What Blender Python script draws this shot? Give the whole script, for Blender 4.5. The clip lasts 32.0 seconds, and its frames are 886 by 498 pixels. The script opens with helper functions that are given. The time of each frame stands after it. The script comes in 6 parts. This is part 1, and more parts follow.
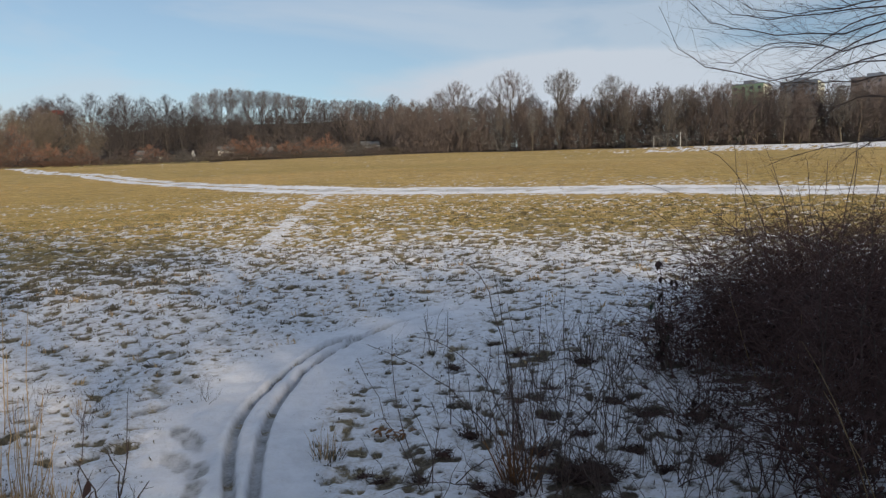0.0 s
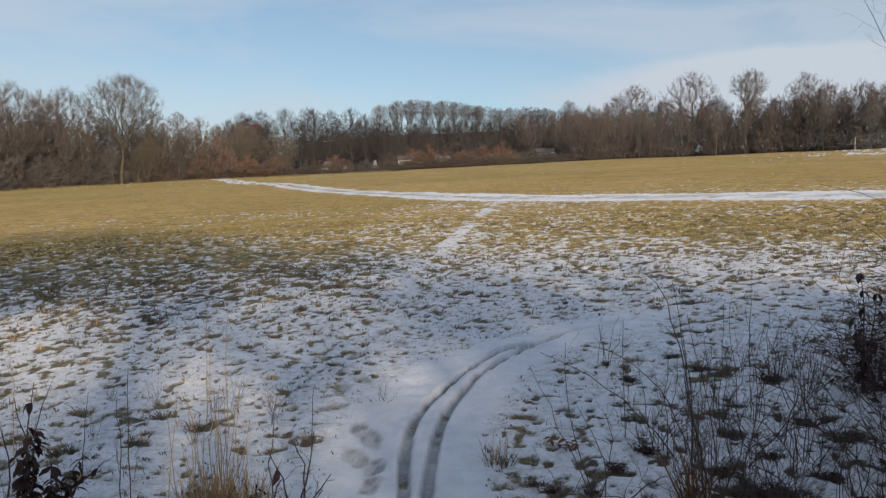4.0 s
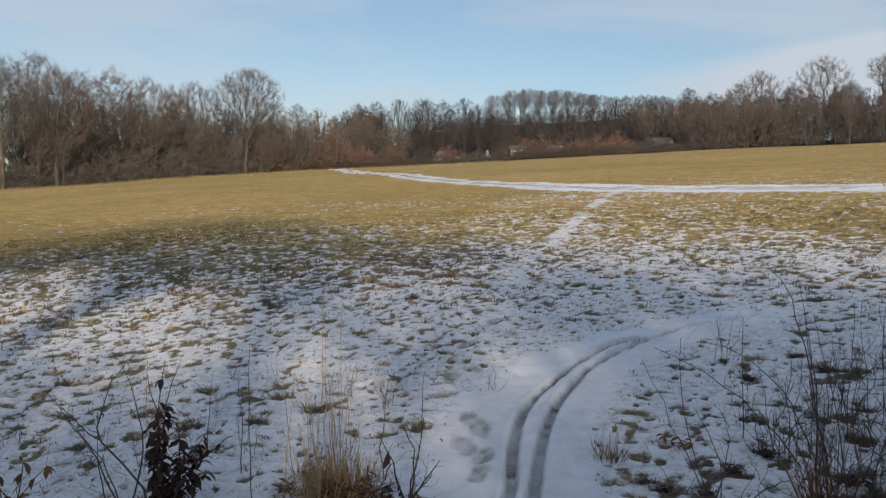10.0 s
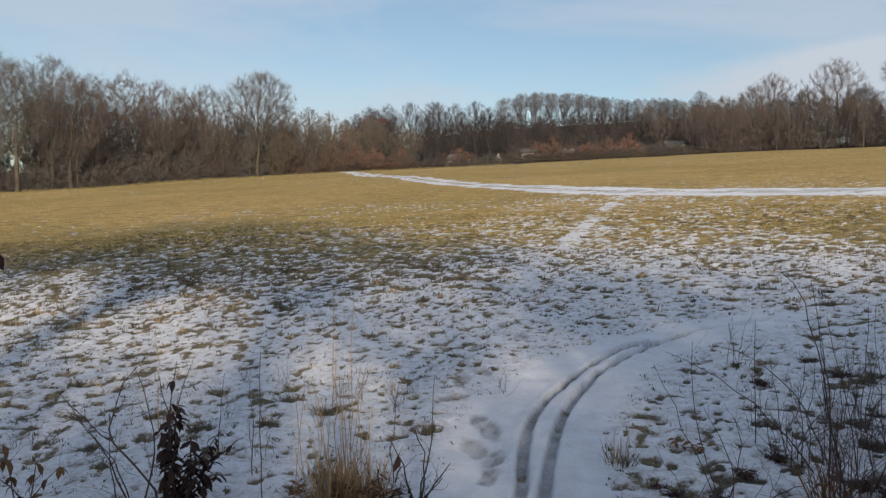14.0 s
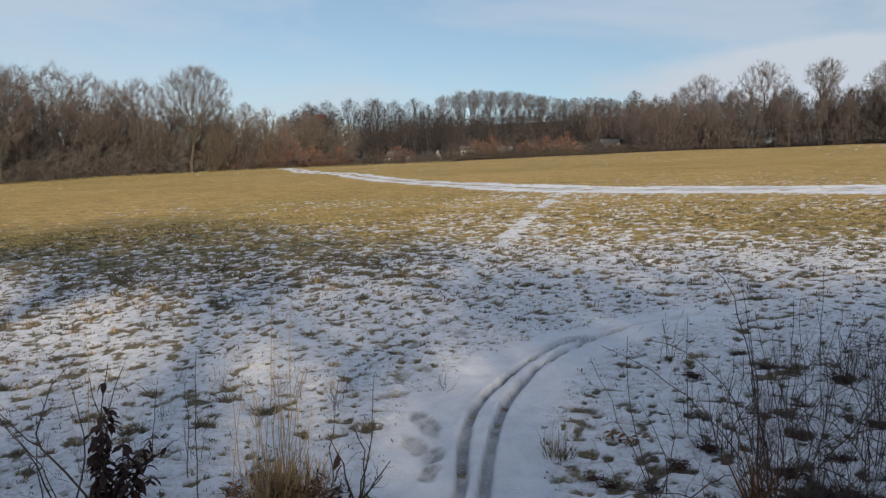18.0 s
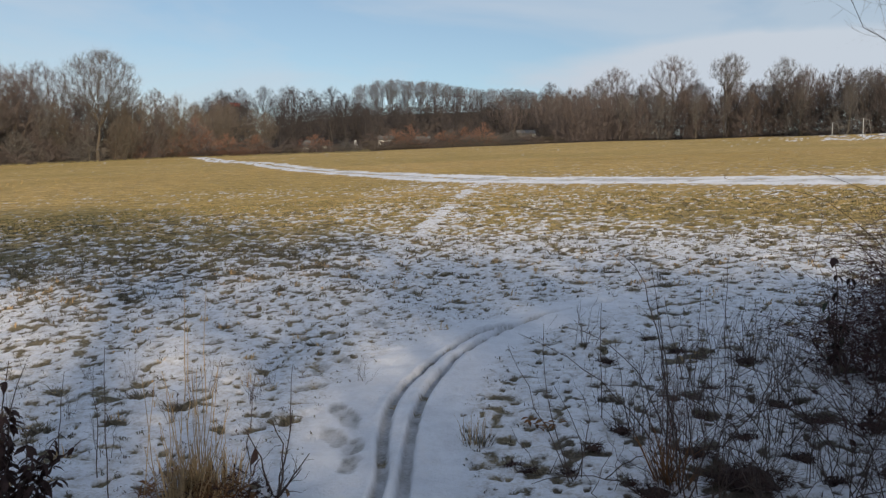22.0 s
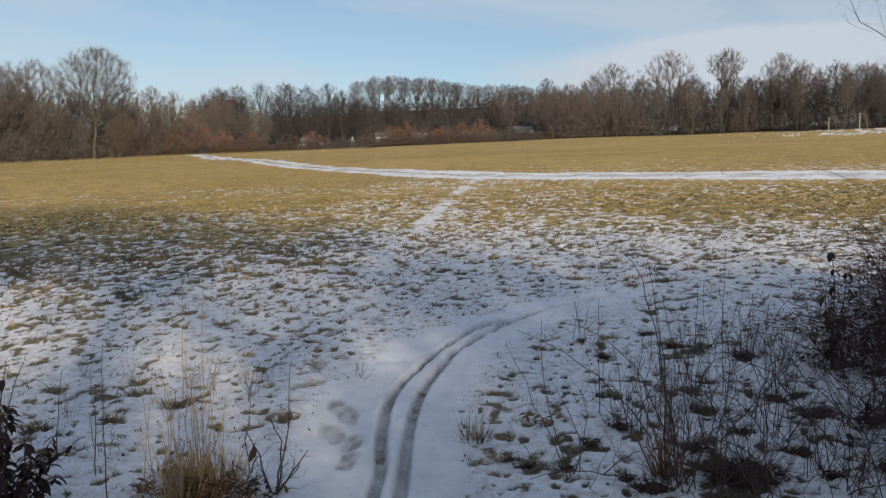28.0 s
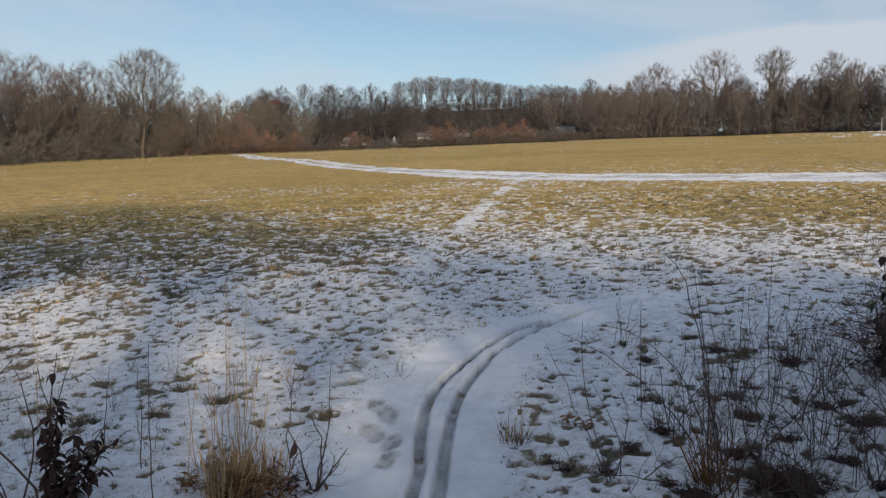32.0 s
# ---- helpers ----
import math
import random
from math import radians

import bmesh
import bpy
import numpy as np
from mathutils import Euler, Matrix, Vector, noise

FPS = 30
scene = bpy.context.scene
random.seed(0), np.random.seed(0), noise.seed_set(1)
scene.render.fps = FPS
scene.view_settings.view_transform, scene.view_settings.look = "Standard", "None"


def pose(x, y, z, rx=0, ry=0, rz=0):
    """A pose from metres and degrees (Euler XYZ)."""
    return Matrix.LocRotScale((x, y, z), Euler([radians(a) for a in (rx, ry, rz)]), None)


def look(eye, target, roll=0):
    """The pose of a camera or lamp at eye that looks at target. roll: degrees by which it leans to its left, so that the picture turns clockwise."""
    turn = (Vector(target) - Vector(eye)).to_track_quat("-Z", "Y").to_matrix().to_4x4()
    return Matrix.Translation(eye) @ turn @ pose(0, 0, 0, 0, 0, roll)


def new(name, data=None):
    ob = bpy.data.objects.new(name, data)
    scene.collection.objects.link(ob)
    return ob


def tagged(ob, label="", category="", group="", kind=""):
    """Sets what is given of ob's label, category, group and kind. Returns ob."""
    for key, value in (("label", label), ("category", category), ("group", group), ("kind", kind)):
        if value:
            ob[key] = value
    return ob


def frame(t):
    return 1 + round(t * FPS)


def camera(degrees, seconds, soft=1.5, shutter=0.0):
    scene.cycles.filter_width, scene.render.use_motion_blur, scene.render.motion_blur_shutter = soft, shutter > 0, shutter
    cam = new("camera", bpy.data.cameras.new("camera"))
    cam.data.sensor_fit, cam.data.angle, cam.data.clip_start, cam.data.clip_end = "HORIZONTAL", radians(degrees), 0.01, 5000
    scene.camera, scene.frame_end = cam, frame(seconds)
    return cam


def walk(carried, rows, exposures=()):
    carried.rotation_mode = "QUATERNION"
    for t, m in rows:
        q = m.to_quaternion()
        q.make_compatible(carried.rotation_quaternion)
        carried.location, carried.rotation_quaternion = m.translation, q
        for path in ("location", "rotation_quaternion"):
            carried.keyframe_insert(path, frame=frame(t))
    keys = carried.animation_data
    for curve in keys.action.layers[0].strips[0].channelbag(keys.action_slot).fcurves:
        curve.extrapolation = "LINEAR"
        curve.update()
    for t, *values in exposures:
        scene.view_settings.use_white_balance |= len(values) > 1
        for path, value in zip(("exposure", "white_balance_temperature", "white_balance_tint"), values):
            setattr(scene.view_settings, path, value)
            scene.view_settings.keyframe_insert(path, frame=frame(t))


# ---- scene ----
# ---- camera: one standing place, only the head turns ----
EYE = 1.75
cam = camera(58.55, 32.0, soft=1.3)
TURNS = [
    (0.0, 87.500, 0.000, -0.000),
    (0.5, 87.773, 0.119, 1.948),
    (1.0, 87.899, 0.086, 4.561),
    (1.5, 87.986, 0.019, 6.488),
    (2.0, 88.032, -0.061, 8.623),
    (2.5, 87.810, -0.122, 10.008),
    (4.5, 88.017, -0.096, 13.679),
    (5.0, 87.739, -0.008, 15.408),
    (5.5, 87.363, 0.046, 18.200),
    (6.0, 87.243, 0.034, 20.209),
    (6.5, 87.294, 0.061, 20.291),
    (7.0, 87.430, -0.207, 20.023),
    (7.5, 87.316, -0.172, 19.946),
    (8.0, 87.290, -0.316, 20.371),
    (8.5, 87.391, -0.397, 20.335),
    (9.0, 87.256, -0.441, 20.359),
    (9.5, 87.377, -0.538, 20.548),
    (10.0, 87.233, -0.597, 20.634),
    (10.5, 87.236, -0.622, 20.640),
    (11.0, 87.173, -0.723, 20.782),
    (11.5, 87.256, -0.796, 20.923),
    (12.0, 87.180, -0.639, 20.866),
    (12.5, 87.256, -0.741, 21.271),
    (13.0, 87.390, -0.597, 21.440),
    (13.5, 87.478, -0.638, 21.469),
    (14.0, 87.437, -0.707, 21.425),
    (14.5, 87.482, -0.624, 21.676),
    (16.5, 87.795, -0.553, 22.878),
    (17.0, 87.742, -0.642, 21.352),
    (17.5, 87.472, -0.720, 18.871),
    (18.0, 87.281, -0.742, 17.041),
    (18.5, 86.979, -1.263, 14.129),
    (19.0, 86.511, -1.029, 11.650),
    (19.5, 86.128, -1.008, 10.535),
    (20.0, 86.057, -0.917, 9.756),
    (20.5, 86.430, -1.222, 10.148),
    (21.0, 86.357, -0.984, 10.673),
    (21.5, 86.424, -0.848, 11.294),
    (22.0, 86.638, -0.703, 11.137),
    (22.5, 87.072, -0.715, 11.362),
    (23.0, 86.945, -0.705, 10.431),
    (23.5, 86.995, -0.773, 8.870),
    (24.0, 86.913, -0.720, 8.671),
    (24.5, 86.700, -0.712, 9.224),
    (25.0, 86.563, -0.491, 9.669),
    (25.5, 86.362, -0.431, 10.009),
    (26.0, 86.362, -0.416, 10.300),
    (26.5, 86.281, -0.319, 10.718),
    (28.5, 86.520, -0.496, 11.003),
    (29.0, 86.705, -0.518, 11.136),
    (29.5, 86.726, -0.530, 11.356),
    (30.0, 86.871, -0.534, 11.704),
    (30.5, 86.960, -0.649, 11.176),
    (31.0, 86.565, -0.646, 11.006),
    (31.5, 86.442, -0.680, 11.441),
    (32.0, 86.372, -0.790, 13.921),
]
walk(cam, [(t, pose(0, 0, EYE, rx, ry, rz)) for t, rx, ry, rz in TURNS])

# ---- light: low winter sun from behind, hazy blue sky ----
SUN_ELEV, SUN_AZ = 15.0, 152.0          # degrees; azimuth clockwise from +y
scene.view_settings.exposure = 0.0
world = bpy.data.worlds.new("winter_sky")
scene.world = world
world.use_nodes = True
wn, wl = world.node_tree.nodes, world.node_tree.links
wn.clear()
w_out = wn.new("ShaderNodeOutputWorld")
w_bg = wn.new("ShaderNodeBackground")
w_sky = wn.new("ShaderNodeTexSky")
w_sky.sky_type = "NISHITA"
w_sky.sun_disc = False
w_sky.sun_elevation = radians(SUN_ELEV)
w_sky.sun_rotation = radians(SUN_AZ)
w_sky.air_density, w_sky.dust_density, w_sky.ozone_density = 1.0, 0.45, 1.9
w_co = wn.new("ShaderNodeTexCoord")
w_map = wn.new("ShaderNodeMapping")
w_map.inputs["Rotation"].default_value = (0.0, radians(6), 0.0)
w_map.inputs["Scale"].default_value = (1.5, 1.5, 5.5)
w_map.inputs["Location"].default_value = (1.9, 0.6, 0.45)
w_noise = wn.new("ShaderNodeTexNoise")
w_noise.inputs["Scale"].default_value = 1.5
w_noise.inputs["Detail"].default_value = 5.0
w_noise.inputs["Roughness"].default_value = 0.56
w_noise.inputs["Distortion"].default_value = 0.4
w_ramp = wn.new("ShaderNodeValToRGB")
w_ramp.color_ramp.elements[0].position, w_ramp.color_ramp.elements[1].position = 0.42, 0.60
w_ramp.color_ramp.elements[0].color = (0.12, 0.12, 0.12, 1)
w_ramp.color_ramp.elements[1].color = (0.60, 0.60, 0.60, 1)
w_mix = wn.new("ShaderNodeMixRGB")
w_mix.inputs["Color2"].default_value = (4.9, 5.45, 6.15, 1)
wl.new(w_co.outputs["Generated"], w_map.inputs["Vector"])
wl.new(w_map.outputs["Vector"], w_noise.inputs["Vector"])
wl.new(w_noise.outputs["Fac"], w_ramp.inputs["Fac"])
w_flat = wn.new("ShaderNodeMapping")
w_flat.inputs["Scale"].default_value = (1.0, 1.0, 8.0)
w_bent = wn.new("ShaderNodeVectorMath")
w_bent.operation = "MULTIPLY_ADD"
w_bent.inputs[1].default_value = (0.22, 0.22, 0.22)
w_bank = wn.new("ShaderNodeVectorMath")
w_bank.operation = "DISTANCE"
w_bank.inputs[1].default_value = (0.36, 1.06, 1.33)      # a cloud bank low beyond the right-hand wood
w_edge = wn.new("ShaderNodeMapRange")
w_edge.interpolation_type = "SMOOTHSTEP"
w_edge.inputs["From Min"].default_value, w_edge.inputs["From Max"].default_value = 0.42, 0.26
w_edge.inputs["To Min"].default_value, w_edge.inputs["To Max"].default_value = 0.0, 0.8
w_add = wn.new("ShaderNodeMath")
w_add.use_clamp = True
wl.new(w_co.outputs["Generated"], w_flat.inputs["Vector"])
wl.new(w_noise.outputs["Color"], w_bent.inputs[0])
wl.new(w_flat.outputs["Vector"], w_bent.inputs[2])
wl.new(w_bent.outputs["Vector"], w_bank.inputs[0])
wl.new(w_bank.outputs["Value"], w_edge.inputs["Value"])
wl.new(w_edge.outputs["Result"], w_add.inputs[0])
wl.new(w_ramp.outputs["Color"], w_add.inputs[1])
w_sep = wn.new("ShaderNodeSeparateXYZ")
w_fill_veil = wn.new("ShaderNodeMapRange")
w_fill_veil.interpolation_type = "SMOOTHSTEP"
w_fill_veil.inputs["From Min"].default_value, w_fill_veil.inputs["From Max"].default_value = 0.20, 0.55
w_fill_veil.inputs["To Min"].default_value, w_fill_veil.inputs["To Max"].default_value = 0.0, 0.06      # added cloud veil overhead, out of view, to brighten the shaded snow
w_all = wn.new("ShaderNodeMath")
w_all.use_clamp = True
wl.new(w_co.outputs["Generated"], w_sep.inputs["Vector"])
wl.new(w_sep.outputs["Z"], w_fill_veil.inputs["Value"])
wl.new(w_add.outputs[0], w_all.inputs[0])
wl.new(w_fill_veil.outputs["Result"], w_all.inputs[1])
wl.new(w_all.outputs[0], w_mix.inputs["Fac"])
wl.new(w_sky.outputs["Color"], w_mix.inputs["Color1"])
wl.new(w_mix.outputs["Color"], w_bg.inputs["Color"])
wl.new(w_bg.outputs["Background"], w_out.inputs["Surface"])
w_bg.inputs["Strength"].default_value = 0.114
sun = new("sun", bpy.data.lights.new("sun", "SUN"))
sun.data.energy, sun.data.angle, sun.data.color = 4.4, radians(1.5), (1.0, 0.82, 0.58)
_a, _e = radians(SUN_AZ), radians(SUN_ELEV)
SUN_DIR = Vector((math.sin(_a) * math.cos(_e), math.cos(_a) * math.cos(_e), math.sin(_e)))
sun.matrix_world = look(SUN_DIR * 50, (0, 0, 0))


# ---- materials ----
def material(name, base, dark, scale=6.0, rough=0.8, bump=0.3, detail_scale=60.0, spec=0.3, vary=0.0, translucent=0.0):
    """Two-scale mottled colour between base and dark, with fine relief; vary: brightness steps from piece to piece."""
    m = bpy.data.materials.new(name)
    m.use_nodes = True
    n, l = m.node_tree.nodes, m.node_tree.links
    b = n["Principled BSDF"]
    co = n.new("ShaderNodeTexCoord")
    big = n.new("ShaderNodeTexNoise")
    big.inputs["Scale"].default_value, big.inputs["Detail"].default_value = scale, 4.0
    fine = n.new("ShaderNodeTexNoise")
    fine.inputs["Scale"].default_value, fine.inputs["Detail"].default_value = detail_scale, 6.0
    add = n.new("ShaderNodeMath")
    add.operation = "MULTIPLY_ADD"
    add.inputs[1].default_value, add.inputs[2].default_value = 0.5, 0.0
    half = n.new("ShaderNodeMath")
    half.operation = "MULTIPLY_ADD"
    half.inputs[1].default_value = 0.5
    ramp = n.new("ShaderNodeValToRGB")
    ramp.color_ramp.elements[0].position, ramp.color_ramp.elements[1].position = 0.36, 0.64
    ramp.color_ramp.elements[0].color = (*dark, 1)
    ramp.color_ramp.elements[1].color = (*base, 1)
    l.new(co.outputs["Object"], big.inputs["Vector"])
    l.new(co.outputs["Object"], fine.inputs["Vector"])
    l.new(big.outputs["Fac"], add.inputs[0])
    l.new(fine.outputs["Fac"], half.inputs[0])
    l.new(add.outputs[0], half.inputs[2])
    l.new(half.outputs[0], ramp.inputs["Fac"])
    colour = ramp.outputs["Color"]
    if vary:
        info = n.new("ShaderNodeObjectInfo")
        geo = n.new("ShaderNodeNewGeometry")
        s = n.new("ShaderNodeMath")
        s.operation = "ADD"
        l.new(info.outputs["Random"], s.inputs[0])
        l.new(geo.outputs["Random Per Island"], s.inputs[1])
        rng_map = n.new("ShaderNodeMapRange")
        rng_map.inputs["From Max"].default_value = 2.0
        rng_map.inputs["To Min"].default_value, rng_map.inputs["To Max"].default_value = 1 - vary, 1 + vary
        l.new(s.outputs[0], rng_map.inputs["Value"])
        hsv = n.new("ShaderNodeHueSaturation")
        l.new(rng_map.outputs[0], hsv.inputs["Value"])
        l.new(colour, hsv.inputs["Color"])
        colour = hsv.outputs["Color"]
    l.new(colour, b.inputs["Base Color"])
    b.inputs["Roughness"].default_value = rough
    b.inputs["Specular IOR Level"].default_value = spec
    if bump:
        bp = n.new("ShaderNodeBump")
        bp.inputs["Strength"].default_value, bp.inputs["Distance"].default_value = bump, 0.02
        l.new(fine.outputs["Fac"], bp.inputs["Height"])
        l.new(bp.outputs["Normal"], b.inputs["Normal"])
    return m


M_BARK = material("bark_grey_brown", (0.138, 0.115, 0.092), (0.069, 0.058, 0.046), 0.6, 0.9, 0.5, 14.0)
M_BARK_PALE = material("bark_pale", (0.142, 0.127, 0.102), (0.072, 0.062, 0.050), 0.5, 0.9, 0.4, 12.0)
# twig tones of the far woods: lightened and greyed, distance haze put into the colour
M_TWIG = material("twigs_brown", (0.158, 0.130, 0.126), (0.090, 0.075, 0.074), 0.35, 0.9, 0.0, 5.0, vary=0.25)
M_TWIG_GREY = material("twigs_grey", (0.164, 0.153, 0.148), (0.100, 0.093, 0.093), 0.3, 0.9, 0.0, 5.0, vary=0.2)
M_TWIG_RED = material("twigs_rust", (0.265, 0.150, 0.112), (0.150, 0.092, 0.074), 0.5, 0.9, 0.0, 5.0, vary=0.25)
M_TWIG_TAN = material("twigs_tan", (0.169, 0.143, 0.119), (0.095, 0.081, 0.069), 0.5, 0.9, 0.0, 5.0, vary=0.25)
# darker copies of the twig colour, for trees and scrub below the ridge
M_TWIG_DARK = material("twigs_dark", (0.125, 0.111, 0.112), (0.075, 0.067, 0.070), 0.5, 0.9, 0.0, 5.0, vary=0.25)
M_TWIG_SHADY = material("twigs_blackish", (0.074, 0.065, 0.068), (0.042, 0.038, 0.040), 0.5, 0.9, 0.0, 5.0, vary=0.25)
M_TWIG_FAR = material("twigs_far_grey", (0.150, 0.140, 0.146), (0.095, 0.090, 0.097), 0.3, 0.9, 0.0, 5.0, vary=0.2)
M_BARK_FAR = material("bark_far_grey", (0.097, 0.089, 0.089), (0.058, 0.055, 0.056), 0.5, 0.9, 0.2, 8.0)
M_STEM = material("shrub_stem", (0.150, 0.108, 0.090), (0.064, 0.047, 0.042), 9.0, 0.75, 0.3, 90.0, vary=0.25)
M_STEM_RED = material("reddish_twig", (0.200, 0.112, 0.088), (0.092, 0.052, 0.044), 9.0, 0.8, 0.2, 90.0, vary=0.25)
M_BRAMBLE = material("bramble_cane", (0.145, 0.080, 0.070), (0.070, 0.040, 0.040), 9.0, 0.8, 0.2, 90.0, vary=0.15)
M_LEAF_DRY = material("withered_leaf", (0.098, 0.055, 0.047), (0.040, 0.024, 0.024), 14.0, 0.8, 0.4, 70.0, vary=0.4)
M_LEAF_TAN = material("tan_leaf", (0.30, 0.155, 0.07), (0.14, 0.072, 0.036), 14.0, 0.8, 0.3, 70.0, vary=0.3)
M_LEAF_GREEN = material("dull_green_leaf", (0.06, 0.075, 0.04), (0.03, 0.035, 0.025), 12.0, 0.7, 0.3, 60.0, vary=0.3)
M_MEADOW = material("meadow_blade", (0.52, 0.36, 0.15), (0.32, 0.215, 0.084), 0.8, 0.85, 0.0, 12.0, vary=0.3)
M_STRAW = material("straw_blade", (0.60, 0.44, 0.25), (0.34, 0.23, 0.125), 5.0, 0.8, 0.0, 50.0, vary=0.35)
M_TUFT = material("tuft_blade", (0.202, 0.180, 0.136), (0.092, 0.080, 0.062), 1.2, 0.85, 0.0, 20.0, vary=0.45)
M_OLIVE = material("olive_blade", (0.315, 0.272, 0.125), (0.16, 0.140, 0.064), 1.0, 0.85, 0.0, 16.0, vary=0.4)
M_POST = material("dull_white_post", (0.42, 0.43, 0.44), (0.32, 0.33, 0.34), 2.0, 0.6, 0.1, 30.0)
# facades: sunlit and shaded sides of the blocks are put into these colours
M_WALL_DARK = material("concrete_shadow_grey", (0.17, 0.20, 0.265), (0.14, 0.165, 0.22), 0.3, 0.85, 0.1, 4.0)
M_WALL_GREEN = material("green_facade", (0.17, 0.27, 0.205), (0.14, 0.225, 0.17), 0.3, 0.8, 0.1, 4.0)
M_WALL_PALE = material("pale_facade", (0.56, 0.60, 0.54), (0.48, 0.51, 0.46), 0.3, 0.85, 0.1, 4.0)
M_WALL_BROWN = material("brown_facade", (0.20, 0.185, 0.205), (0.165, 0.15, 0.17), 0.3, 0.85, 0.1, 4.0)
M_PANE = material("window_pane", (0.06, 0.07, 0.09), (0.04, 0.045, 0.06), 1.0, 0.15, 0.0, 4.0, spec=0.6)
M_WHITE = material("white_paint", (0.80, 0.80, 0.78), (0.66, 0.66, 0.64), 2.0, 0.5, 0.1, 30.0)
M_HUT = material("weathered_boards", (0.17, 0.17, 0.17), (0.09, 0.09, 0.10), 2.0, 0.85, 0.3, 30.0)
M_ROOF = material("roofing_felt_snow", (0.15, 0.155, 0.165), (0.09, 0.095, 0.10), 1.5, 0.85, 0.3, 20.0)
M_RED = material("red_roof", (0.16, 0.045, 0.035), (0.10, 0.03, 0.025), 1.5, 0.75, 0.3, 10.0)
M_NET = material("net_cord", (0.20, 0.20, 0.21), (0.15, 0.15, 0.16), 2.0, 0.8, 0.0, 30.0)


def ground_material():
    m = bpy.data.materials.new("snowy_meadow")
    m.use_nodes = True
    n, l = m.node_tree.nodes, m.node_tree.links
    b = n["Principled BSDF"]
    co = n.new("ShaderNodeTexCoord")

    def noise_node(scale, detail, rough=0.55, stretch=None):
        t = n.new("ShaderNodeTexNoise")
        t.inputs["Scale"].default_value, t.inputs["Detail"].default_value, t.inputs["Roughness"].default_value = scale, detail, rough
        if stretch:
            mp = n.new("ShaderNodeMapping")
            mp.inputs["Scale"].default_value = stretch
            l.new(co.outputs["Object"], mp.inputs["Vector"])
            l.new(mp.outputs["Vector"], t.inputs["Vector"])
        else:
            l.new(co.outputs["Object"], t.inputs["Vector"])
        return t.outputs["Fac"]

    def ramp(fac, stops):
        r = n.new("ShaderNodeValToRGB")
        while len(r.color_ramp.elements) < len(stops):
            r.color_ramp.elements.new(0.5)
        for e, (p, c) in zip(r.color_ramp.elements, stops):
            e.position, e.color = p, (*c, 1)
        l.new(fac, r.inputs["Fac"])
        return r.outputs["Color"]

    def mix(fac, a, c):
        x = n.new("ShaderNodeMixRGB")
        l.new(fac, x.inputs["Fac"])
        l.new(a, x.inputs["Color1"])
        l.new(c, x.inputs["Color2"])
        return x.outputs["Color"]

    def attr(name):
        a = n.new("ShaderNodeAttribute")
        a.attribute_name = name
        return a.outputs["Fac"]

    def math_node(op, a, c):
        x = n.new("ShaderNodeMath")
        x.operation = op
        for i, v in enumerate((a, c)):
            if isinstance(v, float):
                x.inputs[i].default_value = v
            else:
                l.new(v, x.inputs[i])
        return x.outputs[0]

    fine = noise_node(38.0, 6.0, 0.65)
    mid = noise_node(5.0, 5.0, 0.6)
    broad = noise_node(0.09, 4.0, 0.5)
    straw = ramp(fine, [(0.3, (0.235, 0.150, 0.052)), (0.48, (0.415, 0.292, 0.112)), (0.66, (0.63, 0.455, 0.205))])
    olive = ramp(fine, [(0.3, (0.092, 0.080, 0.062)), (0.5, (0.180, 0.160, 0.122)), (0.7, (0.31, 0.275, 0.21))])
    hue = ramp(math_node("ADD", math_node("MULTIPLY", broad, 0.75), math_node("MULTIPLY", mid, 0.25)), [(0.40, (0, 0, 0)), (0.60, (1, 1, 1))])
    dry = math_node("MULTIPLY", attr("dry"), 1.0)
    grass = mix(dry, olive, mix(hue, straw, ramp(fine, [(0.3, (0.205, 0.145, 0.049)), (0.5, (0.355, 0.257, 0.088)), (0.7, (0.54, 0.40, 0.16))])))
    litter = ramp(fine, [(0.3, (0.03, 0.024, 0.021)), (0.5, (0.068, 0.053, 0.045)), (0.7, (0.12, 0.095, 0.078))])
    streak = ramp(math_node("ADD", math_node("MULTIPLY", noise_node(1.6, 6.0, 0.75, (0.6, 1.5, 1.0)), 0.6), math_node("MULTIPLY", noise_node(6.0, 5.0, 0.7), 0.4)), [(0.41, (0.55, 0.56, 0.54)), (0.5, (0.98, 0.98, 0.98)), (0.59, (1.35, 1.32, 1.25))])
    shade = n.new("ShaderNodeMixRGB")
    shade.blend_type = "MULTIPLY"
    shade.inputs["Fac"].default_value = 1.0
    l.new(grass, shade.inputs["Color1"])
    l.new(streak, shade.inputs["Color2"])
    grass = mix(attr("wood"), shade.outputs["Color"], litter)
    snow_c = ramp(mid, [(0.3, (0.752, 0.773, 0.85)), (0.6, (0.860, 0.880, 0.955))])
    thin = ramp(math_node("ADD", math_node("MULTIPLY", noise_node(13.0, 6.0, 0.72), 0.7), math_node("MULTIPLY", noise_node(48.0, 3.0, 0.6), 0.3)), [(0.47, (0, 0, 0)), (0.62, (0.6, 0.6, 0.6))])
    thin = math_node("MULTIPLY", thin, attr("thin"))
    snow_c = mix(thin, snow_c, ramp(fine, [(0.3, (0.20, 0.165, 0.13)), (0.6, (0.50, 0.45, 0.40))]))
    # grey of trodden, dirty snow, with the shade inside grooves and prints mixed in
    dirt_shade = ramp(fine, [(0.3, (0.13, 0.125, 0.12)), (0.62, (0.36, 0.365, 0.375))])
    snow_c = mix(attr("wear_shade"), snow_c, dirt_shade)
    jag = math_node("SUBTRACT", noise_node(26.0, 5.0, 0.7), 0.5)
    jag2 = math_node("SUBTRACT", noise_node(7.0, 4.0, 0.6), 0.5)
